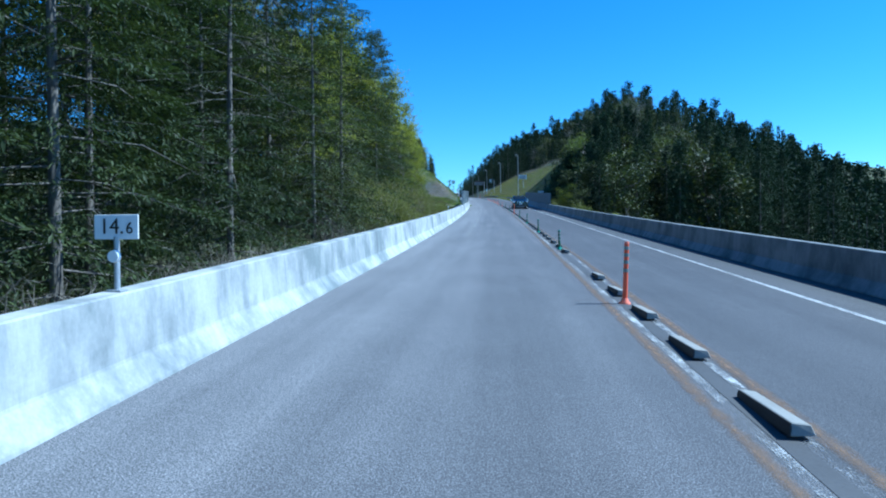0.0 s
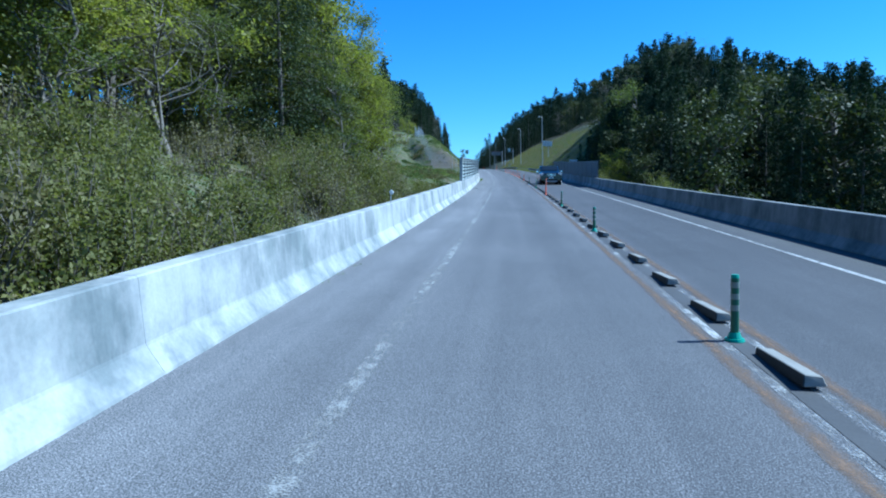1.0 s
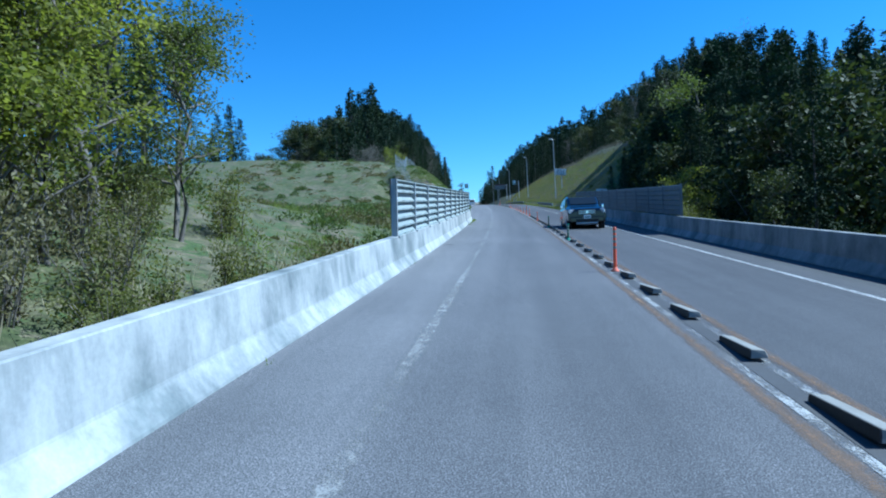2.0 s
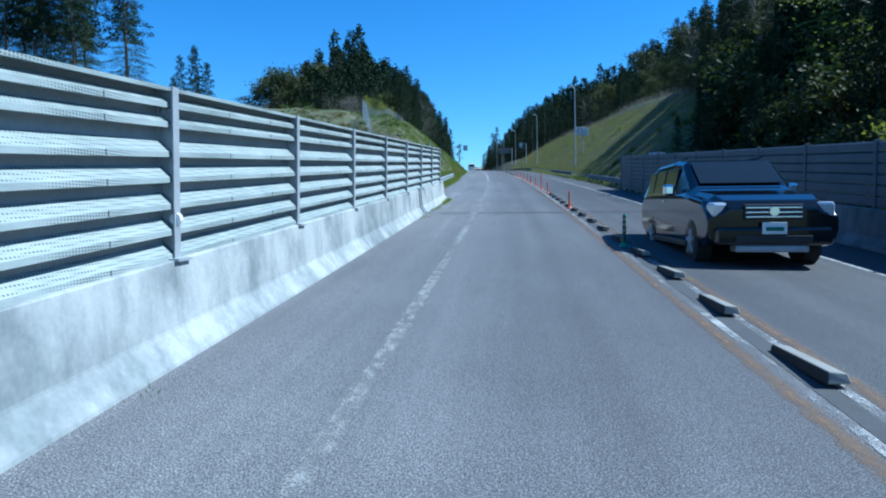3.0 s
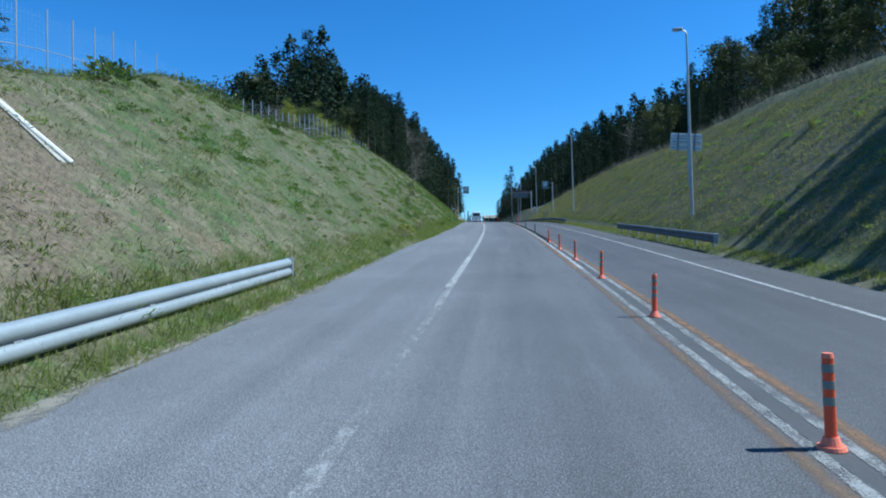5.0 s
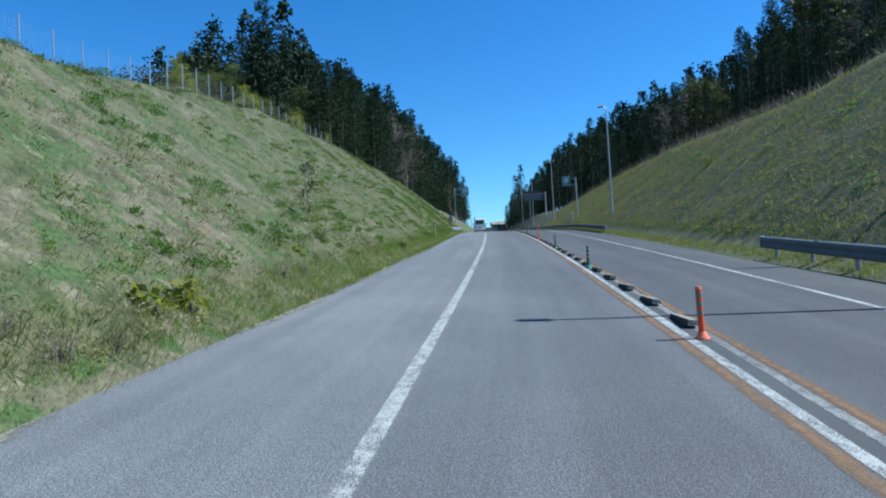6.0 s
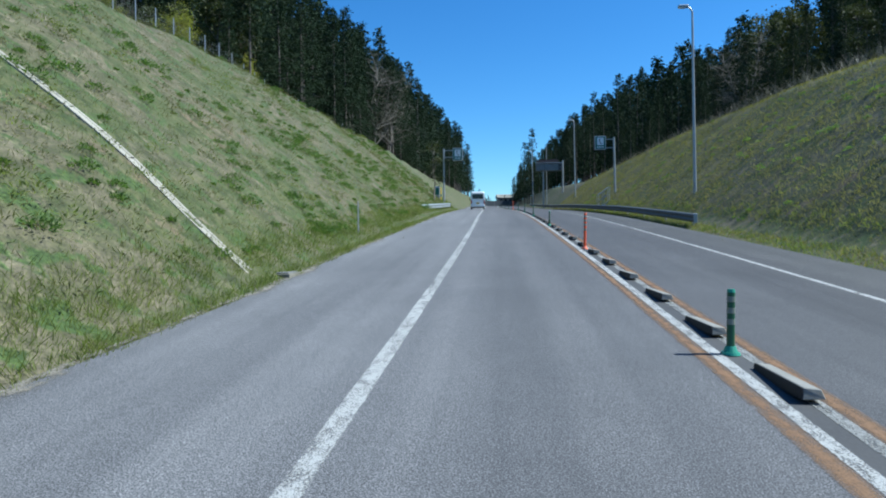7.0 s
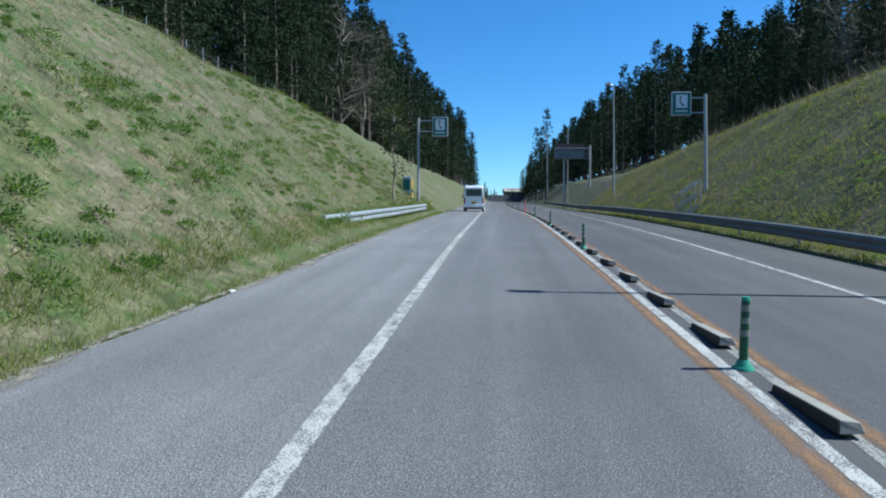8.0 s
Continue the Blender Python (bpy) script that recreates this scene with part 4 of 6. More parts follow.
def broadleaf(seed, tall, spread, limbs_n, leaves, size, leaf_mat, stems=1, low=0.25, clump=0.42, thin=1.0):
    rng = np.random.default_rng(seed)
    limbs, tips = [], []
    for _ in range(stems):
        foot = Vector((*(rng.normal(0, 0.18 * spread if stems > 1 else 0.02, 2)), -0.4))
        top = Vector((foot.x + rng.normal(0, 0.12 * tall), foot.y + rng.normal(0, 0.12 * tall), tall * rng.uniform(0.6, 0.8)))
        r = 0.013 * tall / math.sqrt(stems)
        trunk = [(foot.lerp(top, t) + Vector((rng.normal(0, 0.015 * tall), rng.normal(0, 0.015 * tall), 0)) * (t > 0), r * (1.05 - 0.8 * t)) for t in (0.0, 0.2, 0.4, 0.6, 0.8, 1.0)]
        limbs.append(trunk)
        for i in range(limbs_n):
            u = rng.uniform(low, 1.0)
            root = foot.lerp(top, u)
            az, el = rng.uniform(0, 6.28), rng.uniform(0.15, 1.1)
            long = spread * rng.uniform(0.5, 1.0) * (1.1 - 0.4 * u)
            way = Vector((math.cos(az) * math.cos(el), math.sin(az) * math.cos(el), math.sin(el)))
            end = root + way * long
            mid = root.lerp(end, 0.5) + Vector(rng.normal(0, 0.08 * long, 3))
            limbs.append([(root, r * 0.45), (mid, r * 0.28), (end, r * 0.1)])
            tips.append(np.array(end))
            tips.append(np.array(root.lerp(end, 0.7)))
            for _ in range(3):
                a = mid.lerp(end, rng.uniform(0, 0.9))
                b = a + Vector(rng.normal(0, 0.3 * long, 3)) + Vector((0, 0, 0.12 * long))
                limbs.append([(a, r * 0.14), (b, r * 0.05)])
                tips.append(np.array(b))
    tips = np.array(tips)
    pick = rng.integers(0, len(tips), leaves)
    at = tips[pick] + rng.normal(0, 1, (leaves, 3)) * np.array([clump, clump, clump * 0.6]) * (spread / 3) * rng.uniform(0.4, 1.2, (leaves, 1))
    out = rng.normal(0, 1, (leaves, 3))
    out[:, 2] = out[:, 2] * 0.5 - 0.15
    v, f = sprays(rng, at, out, size * rng.uniform(0.6, 1.35, leaves), size * thin * rng.uniform(0.4, 0.75, leaves), 0.1)
    return tubes(limbs, 4), (v, f), leaf_mat


def bush(seed, tall, wide, leaves, size, leaf_mat, stalks=10, thin=1.0):
    rng = np.random.default_rng(seed)
    limbs, tips = [], []
    for _ in range(stalks):
        az, lean = rng.uniform(0, 6.28), rng.uniform(0.1, 0.9)
        way = Vector((math.cos(az) * lean * wide, math.sin(az) * lean * wide, tall * rng.uniform(0.55, 1.0)))
        root = Vector((*(rng.normal(0, 0.15 * wide, 2)), -0.15))
        mid = root + way * 0.5 + Vector((*(rng.normal(0, 0.06, 2)), 0.1 * tall))
        limbs.append([(root, 0.018), (mid, 0.012), (root + way, 0.004)])
        for t in (0.35, 0.6, 0.8, 1.0):
            tips.append(np.array(root + way * t))
    tips = np.array(tips)
    pick = rng.integers(0, len(tips), leaves)
    at = tips[pick] + rng.normal(0, 0.13 * wide, (leaves, 3))
    at[:, 2] = np.abs(at[:, 2])
    v, f = sprays(rng, at, rng.normal(0, 1, (leaves, 3)), size * rng.uniform(0.6, 1.4, leaves), size * thin * rng.uniform(0.4, 0.7, leaves), 0.1)
    return tubes(limbs, 3), (v, f), leaf_mat


def tree_thing(name, made, label, category, group):
    (tv, tf), (cv, cf), leaf_mat = made
    thing = empty(name, Matrix(), label, category, group)
    part_mesh("trunk", mesh_of("trunk", [tuple(v) for v in tv], tf, CEDAR_BARK if "cedar" in name else (SPRUCE_BARK if name == "spruce" else BARK), True), thing)
    part_mesh("crown", mesh_of("crown", cv, cf, leaf_mat), thing)
    return thing


class Planter:
    """Sets copies of a few kinds of plant; the first of each kind is the built one itself."""
    def __init__(self):
        self.used = set()

    def put(self, source, y, off, size=1.0, turn=0.0, sink=0.05, tilt=0.0):
        m = Matrix.Translation(ground(y, off, sink)) @ Matrix.Rotation(turn, 4, "Z") @ Matrix.Rotation(tilt, 4, "X")
        grow = Matrix.Diagonal((size, size, size, 1))
        if source.name not in self.used:
            self.used.add(source.name)
            source.matrix_basis = m @ grow
            return source
        old = source.scale.copy()
        source.scale = (size, size, size)
        made = copy_thing(source, m)
        source.scale = old
        return made


def build_woods():
    rng = random.Random(11)
    plant = Planter()
    fir_label = "tall dark spruce with drooping needle sprays and dead lower twigs"
    firs = [tree_thing("spruce", conifer(20 + i, 15 + i, 0.3, 3.4, 120, 30, 15, 0.75, 0.05, 0.15, 0.045, NEEDLE, 26, 0.75, 0.34, 0.03, 0.55, 0.0075, 0.7, 2), fir_label, "spruce tree", "roadside spruces") for i in range(3)]
    cedar_label = "narrow dark green cedar tree on the hillside"
    cedars = [tree_thing("cedar", conifer(40 + i, 11 + i, 1.0 + 0.5 * i, 1.75 + 0.1 * i, 96, 6, 19, 0.38, 0.09, 0.17, 0.085, CEDAR, 2, 0.75, 0.0, 0.05, 0.34), cedar_label, "cedar tree", "hillside cedars") for i in range(4)]
    spires = [tree_thing("cedar", conifer(50 + i, 11 + i, 0.6, 2.3, 104, 6, 19, 0.40, 0.095, 0.18, 0.09, CEDAR, 1, 1.1, 0.08, 0.03, 0.34), "pointed dark conifer on the wooded spur", "conifer tree", "spur conifers") for i in range(3)]
    bare_label = "tall cedar with a long bare trunk and a high crown"
    tops = [tree_thing("cedar", conifer(60 + i, 12 + i, 4.8 + i, 1.5, 70, 6, 19, 0.38, 0.09, 0.17, 0.085, CEDAR, 10, 0.6, 0.0, 0.1, 0.34), bare_label, "cedar tree", "hillside cedars") for i in range(2)]
    spring = [tree_thing("broadleaf_tree", broadleaf(70 + i, 8.5 + i, 2.6, 22, 9000, 0.14, SPRING if i < 3 else FRESH, 1 + i % 2), "broadleaf tree in fresh yellow-green spring leaf", "broadleaf tree", "roadside broadleaf trees") for i in range(4)]
    hill = [tree_thing("broadleaf_tree", broadleaf(80 + i, 8 + i, 2.7, 20, 4200, 0.2, OLIVE, 1), "olive green broadleaf tree among the cedars", "broadleaf tree", "hillside broadleaf trees") for i in range(2)]
    twiggy = [tree_thing("bare_tree", broadleaf(90 + i, 7 + i, 2.4, 26, 1700, 0.5, TWIG, 2, thin=0.05), "leafless grey-brown tree with fine twigs", "bare tree", "bare trees") for i in range(2)]
    shrubs = [tree_thing("shrub", bush(100 + i, 1.5 + 0.3 * i, 1.0, 2100, 0.082, SHRUB, 16), "yellow-green leafy shrub on the bank", "shrub", "bank shrubs") for i in range(4)]
    dull = [tree_thing("shrub", bush(106 + i, 1.7, 1.0, 1100, 0.08, DULL, 24), "half-bare shrub with dull brownish spring leaves", "shrub", "bank shrubs") for i in range(2)]
    brush = [tree_thing("shrub", bush(110 + i, 1.3, 1.0, 340, 0.34, TWIG, 26, 0.05), "dry leafless brushwood shrub", "shrub", "dry brush") for i in range(2)]

    leafy = [tree_thing("shrub", bush(120 + i, 0.9, 0.9, 700, 0.13, WILD, 12), "low broad-leaved green undergrowth in the shade", "shrub", "shady undergrowth") for i in range(2)]

    def turn():
        return rng.uniform(0, 6.28)
    # spruces beside the first stretch of wall
    for y, off, size in ((3.5, -7.4, 0.95), (7.5, -9.2, 1.05), (10.5, -7.2, 0.9), (14, -8.8, 1.0), (16.8, -7.0, 0.86), (1, -10.5, 1.1), (5.5, -12.5, 1.1), (11.5, -12.4, 1.1), (17, -12, 1.0), (20.5, -9.2, 0.85), (23.5, -11.5, 0.8), (-3, -8, 1.0), (-6, -12, 1.1), (26, -15, 0.9), (21, -16, 1.05), (9, -16.5, 1.1), (15, -17, 1.1), (2, -17, 1.1), (33, -18, 0.8), (22, -6.3, 0.8), (24.5, -5.9, 0.72), (25.5, -9, 0.95), (29, -13, 0.9)):
        plant.put(rng.choice(firs), y + rng.uniform(-0.4, 0.4), off, size * rng.uniform(0.92, 1.06), turn())
    plume = tree_thing("cedar", conifer(58, 12.5, 0.3, 2.7, 210, 18, 12, 0.5, 0.07, 0.13, 0.05, NEEDLE, 2, 0.55, 0.15, 0.02, 0.42), "dense dark conifer standing among the broadleaf trees", "conifer tree", "")
    plant.put(plume, 47.7, -8.7, 0.98, 1.0)
    tall = {}
    for kinds, first in ((firs, 15), (cedars, 11), (spires, 11), (tops, 12), (spring, 8.2), (hill, 7.6), (twiggy, 6.6)):
        for i, kind in enumerate(kinds):
            tall[kind.name] = first + i

    def grown(kind, y, off, share):
        """Size at which this kind of tree reaches the tops of the wood around it."""
        top, limit = tree_top(y, off), 99.0
        if off > 0:
            # crowns on the sunny side leave the road, and further on the grass slope, in the sun
            bank = float(ridge(RIGHT_RIDGE, y))
            limit = (off - 6.0) * 1.17 if y < 134 else bank + (off - 7.6 - bank / 0.84) * 1.06
            limit = 99.0 if y > 262 else limit
        if off > 0 and y < 134 and kind in hill + spring + twiggy:
            limit -= 1.2
        return (min(share * top, limit) - float(ground_h(off, y))) / tall[kind.name]
    # broadleaf bank
    for i in range(64):
        y = 27.5 + 34 * (i + rng.random()) / 64
        off = -rng.uniform(9.6 if y < 46.5 else 6.6, 17.5)
        if abs(y - 47.7) < 2.6 and off > -11.0:
            off -= 5.0
        kind = rng.choice(spring if rng.random() < 0.9 or y > 44 else twiggy)
        plant.put(kind, y, off, min(1.5, grown(kind, y, off, rng.uniform(0.9, 1.1) if y < 46 else rng.uniform(1.1, 1.4))), turn())
    for i in range(22):
        y, off = rng.uniform(24, 58), -rng.uniform(17, 29)
        kind = rng.choice(hill + spring)
        plant.put(kind, y, off, min(1.3, grown(kind, y, off, rng.uniform(0.75, 0.95))), turn())
    for i in range(190):
        y = 1 + 59 * rng.random()
        off = -3.5 - abs(rng.gauss(0.4, 2.0))
        if y < 25 and rng.random() < 0.45:
            plant.put(rng.choice(brush), y, off - 0.7, rng.uniform(0.5, 0.75) if off > -4.2 else rng.uniform(0.7, 1.2), turn())
        else:
            size = rng.uniform(0.55, 0.95) * (0.5 if y < 24 else 1.0) * (0.7 if off > -4.4 else 1.1)
            plant.put(rng.choice(shrubs + dull * 3), y, off, size, turn(), 0.15)
    for i in range(26):
        plant.put(rng.choice(shrubs), rng.uniform(24, 33), -rng.uniform(3.9, 8.0), rng.uniform(0.5, 0.95), turn(), 0.15)
    for i in range(60):
        plant.put(rng.choice(shrubs + dull * 2), rng.uniform(28, 61), -rng.uniform(6.5, 13), rng.uniform(0.7, 1.25), turn(), 0.15)
    for y, off, size in ((57.5, -10.0, 1.0), (54, -8.2, 1.1), (50.5, -11.5, 1.4), (59, -13.5, 1.05), (55.5, -14.5, 1.5)):
        plant.put(rng.choice(spring[:3]), y, off, size, turn())
    # the near end of the wooded spur across the road, and the woods behind both slopes
    things, rest = [], []
    for gy in np.arange(70, 142, 4.2):
        for go in np.arange(11, 84, 4.2):
            y, off = gy + rng.uniform(-1.8, 1.8), go + rng.uniform(-1.8, 1.8)
            if y > 112 and off < 16.5:
                continue
            (things if off < 38 else rest).append((y, off, True, rng.uniform(0.88, 1.12)))
    for gy in np.arange(142, 440, 5.2):
        for go in np.arange(24 if gy < 188 else (20.5 if gy < 270 else 9.5), 84, 5.2):
            if (gy > 345 and go > 48) or (go > 56 and rng.random() < 0.45):
                continue
            y, off = gy + rng.uniform(-2, 2), go + rng.uniform(-2, 2)
            (things if off < 42 and y < 250 else rest).append((y, off, False, rng.uniform(0.92, 1.2)))
    for gy in np.arange(188, 420, 4.0):
        for go in (-9.5, -15, -19, -23, -28, -34):
            if (gy < 285 or gy % 8 < 4) and go > -12:
                continue
            (things if go > -22 and gy < 262 else rest).append((gy + rng.uniform(-1.5, 1.5), go + rng.uniform(-1.2, 1.2), False, rng.uniform(0.92, 1.2)))
    for i in range(15):
        things.append((97 + 1.95 * i, rng.uniform(15.6, 18), True, rng.uniform(0.9, 1.05)))
    # a dense belt along the top of the shaded part of the slope
    for i in range(72):
        y = 99 + 35 * (i + rng.random()) / 72
        things.append((y, 8.4 + float(ridge(RIGHT_RIDGE, y)) / 0.84 + rng.uniform(0.3, 11), True, rng.uniform(0.9, 1.12)))
    for i in range(22):
        things.append((75 + 1.6 * i, rng.uniform(10.5, 14.5), True, 1.3))
    for _ in range(12):
        rest.append((rng.uniform(200, 238), -rng.uniform(31, 50), False, rng.uniform(0.85, 1.05)))
    for _ in range(60):
        rest.append((rng.uniform(418, 446), rng.uniform(-26, 40), False, 0.0))
    far_v, far_f, far_n, wood_v, wood_f, wood_n = [], [], 0, [], [], 0
    lean_kinds = [conifer(140 + i, 11.5 + i, 1.4, 2.0, 50, 3, 8, 0.55, 0.15, 0.4, 0.24, CEDAR, 0, 0.95, 0.05, 0.03, 0.3) for i in range(3)]
    edge_kinds = [conifer(150 + i, 11.5 + i, 2.0, 1.75, 60, 4, 11, 0.44, 0.11, 0.28, 0.15, CEDAR, 0, 0.8, 0.0, 0.05, 0.32) for i in range(4)]

    for y, off, spur, share in things:
        roll = rng.random()
        if spur and off < 17 and roll < 0.34:
            kind = rng.choice(hill)
        elif roll < 0.12:
            kind = rng.choice(hill)
        elif roll < 0.18:
            kind = rng.choice(twiggy)
        elif roll < (0.5 if off < 0 else 0.4) and not spur:
            kind = rng.choice(tops)
        else:
            kind = rng.choice(spires if spur and rng.random() < 0.92 else cedars)
        size = min(grown(kind, y, off, share), 2.0)
        if size > 0.3:
            plant.put(kind, y, off, size, turn(), 0.2)
    for y, off, spur, share in rest:
        size = min(grown(cedars[2], y, off, share), 2.2) if share else rng.uniform(0.3, 0.5)
        if size < 0.3:
            continue
        (tv, tf), (cv, cf), _ = rng.choice(edge_kinds if -20 < off < 30 else lean_kinds)
        a, s = rng.uniform(0, 6.28), size
        turned = np.array([[math.cos(a), -math.sin(a), 0], [math.sin(a), math.cos(a), 0], [0, 0, 1]]) * s
        at = np.array(ground(y, off, 0.2))
        far_v.append(cv @ turned.T + at)
        far_f.append(cf + far_n)
        far_n += len(cv)
        trunk_only = np.array([tuple(v) for v in tv[:45]])
        wood_v.append(trunk_only @ turned.T + at)
        wood_f.append(np.array([f for f in tf if max(f) < 45]) + wood_n)
        wood_n += 45
    woods = empty("far_woods", Matrix(), "dark cedar woods covering the hills behind", "woods")
    tagged(woods, kind="stuff")
    part_mesh("crowns", mesh_of("crowns", np.concatenate(far_v), np.concatenate(far_f), CEDAR), woods)
    part_mesh("trunks", mesh_of("trunks", np.concatenate(wood_v), np.concatenate(wood_f), CEDAR_BARK), woods)
    # single trees that stand out
    for y, off, s in ((84, 10.5, 0.75), (66, 12.5, 0.6), (93, 12, 0.8)):
        plant.put(spring[0], y, off, s, turn())
    for y, off in ((95, 17.6), (99, 18.6), (92, 19.0), (103, 18.0)):
        plant.put(spring[3], y, off, grown(spring[3], y, off, 1.05), turn())
    for i in range(9):
        plant.put(rng.choice(spring), 168 + 3.4 * i, -16.6 - rng.uniform(0, 3.0), rng.uniform(0.42, 0.62), turn())
    sapling = tree_thing("broadleaf_tree", broadleaf(75, 5.6, 1.25, 14, 520, 0.16, OLIVE, 1, 0.3), "slim young tree with thin pale leaves beside the telephone", "broadleaf tree", "")
    plant.put(sapling, 202.0, -4.85, 0.95, 1.0)
    plant.put(sapling, 147.3, -5.3, 0.36, 2.0)
    for y, off, s in ((208.5, -27.8, 1.95), (210.5, -25.8, 1.5), (206, -30, 1.4), (212, -30.5, 1.5)):
        plant.put(rng.choice(tops), y, off, s, turn())
    # a dark clump standing alone on the field's horizon, with lower trees beside it
    for y, off, top in ((215, -66, 29.5), (213, -68.6, 27), (217, -63.8, 26), (211, -69.5, 22), (219, -67, 24)):
        kind = rng.choice(cedars[:2])
        plant.put(kind, y, off, (top - float(ground_h(off, y))) / tall[kind.name], turn())
    for y, off, top in ((214, -74, 18), (216, -71, 19), (212, -77, 17), (218, -60, 17), (216, -57, 17.5)):
        plant.put(rng.choice(hill + twiggy), y, off, (top - float(ground_h(off, y))) / 8.0, turn())
    for i in range(20):
        kind = rng.choice(firs + spring[:1] + tops * 3)
        plant.put(kind, rng.uniform(168, 186), -65 - 1.7 * i, rng.uniform(26, 33) / tall[kind.name], turn())
    for i in range(44):
        y, off = rng.uniform(200, 244), -rng.uniform(31, 51)
        kind = rng.choice(hill * 3 + spring[3:] + cedars[:1] + twiggy * 2)
        plant.put(kind, y, off, min(2.4, max(0.5, grown(kind, y, off, rng.uniform(0.85, 1.15)))), turn())
    for _ in range(7):
        plant.put(rng.choice(twiggy), rng.uniform(176, 196), -rng.uniform(19, 27), rng.uniform(0.6, 0.85), turn())
    for _ in range(26):
        plant.put(rng.choice(shrubs + dull), rng.uniform(56, 97), rng.uniform(6.9, 9.0), rng.uniform(0.5, 1.0), turn(), 0.1)
    for _ in range(66):
        y, off = rng.uniform(99, 121), rng.uniform(7.9, 15.5)
        if y < 113 + 0.5 * (off - 8) or rng.random() < 0.25:
            plant.put(rng.choice(leafy), y, off, rng.uniform(0.35, 0.8), turn(), 0.1)
    for y, off in ((128, 11), (152, 12.5), (170, 12), (139, 13)):
        plant.put(rng.choice(shrubs), y, off, rng.uniform(0.3, 0.5), turn(), 0.1)
    for y, off, s in ((147.0, -5.0, 0.35), (132.0, -4.2, 0.3), (156, -4.3, 0.3)):
        plant.put(rng.choice(leafy), y, off, s, turn(), 0.05)
    broad = tree_thing("plant", bush(125, 0.42, 0.42, 46, 0.19, SPRING, 12, 1.3), "low plant with broad bright green leaves on the slope", "plant", "broad-leaved plants")
    for y, off, s in ((138.0, -4.5, 0.9), (138.6, -4.45, 1.0), (139.0, -4.55, 0.8), (144.6, -4.8, 0.6)):
        plant.put(broad, y, off, s, turn(), 0.02)
    stalky = tree_thing("plant", bush(127, 1.2, 0.9, 260, 0.3, STRAW, 16, 0.05), "tangle of pale dry weed stalks on the slope", "plant", "dry weeds")
    for y, off, s in ((136.2, -4.25, 0.42), (136.9, -4.2, 0.35), (135.9, -4.55, 0.4), (142.5, -4.45, 0.42), (143.6, -4.4, 0.4), (145.2, -4.6, 0.3), (151.5, -4.7, 0.3)):
        plant.put(stalky, y, off, s, turn(), 0.05)


# ---- grass ----
def blades(name, rows, material, label, seed, tall, wide, spread=0.35):
    rng = np.random.default_rng(seed)
    y, o = rows
    n = len(y)
    z = road_z(y) + FALL * np.clip(o, -6, 9) + np.where((o > -3.2) & (o < 6.3), 0.0, ground_h(o, y)) - 0.02
    at = np.stack([road_x(y) + o, y, z], 1)
    lean = rng.normal(0, spread, (n, 3))
    lean[:, 2] = 1
    long = tall * rng.uniform(0.4, 1.3, n)
    v, f = sprays(rng, at, lean, long, wide * rng.uniform(0.6, 1.4, n), 0.0)
    tagged(new(name, mesh_of(name, v, f, material)), label, "grass", kind="stuff")


def mounds(name, n, y0, y1, o0, o1, per, material, label, seed, wide, leaf, thin=0.5):
    """Many small rounded tufts: leaves filling low half balls that stand on the slope."""
    rng = np.random.default_rng(seed)
    group = rng.integers(0, max(1, n // 5), n)
    cy = rng.uniform(y0, y1, n)[group] + rng.normal(0, 0.9, n)
    co = np.clip(rng.uniform(min(o0, o1), max(o0, o1), n)[group] + rng.normal(0, 0.55, n), min(o0, o1), max(o0, o1))
    r = wide * rng.uniform(0.35, 1.5, n) ** 1.3
    z = road_z(cy) + FALL * np.clip(co, -6, 9) + ground_h(co, cy)
    centre = np.stack([road_x(cy) + co, cy, z - 0.02], 1)
    way = rng.normal(size=(n, per, 3))
    way /= np.linalg.norm(way, axis=2, keepdims=True)
    way[:, :, 2] = np.abs(way[:, :, 2])
    far = rng.uniform(0.45, 1.0, (n, per, 1))
    at = centre[:, None] + way * far * r[:, None, None] * np.array([1.0, 1.0, 0.7])
    out = way + rng.normal(0, 0.6, (n, per, 3)) + np.array([0, 0, 0.5])
    count = n * per
    long = leaf * rng.uniform(0.6, 1.4, count) * np.repeat(0.6 + r / wide * 0.4, per)
    v, f = sprays(rng, at.reshape(-1, 3), out.reshape(-1, 3), long, long * thin, 0.15)
    tagged(new(name, mesh_of(name, v, f, material)), label, "grass", kind="stuff")


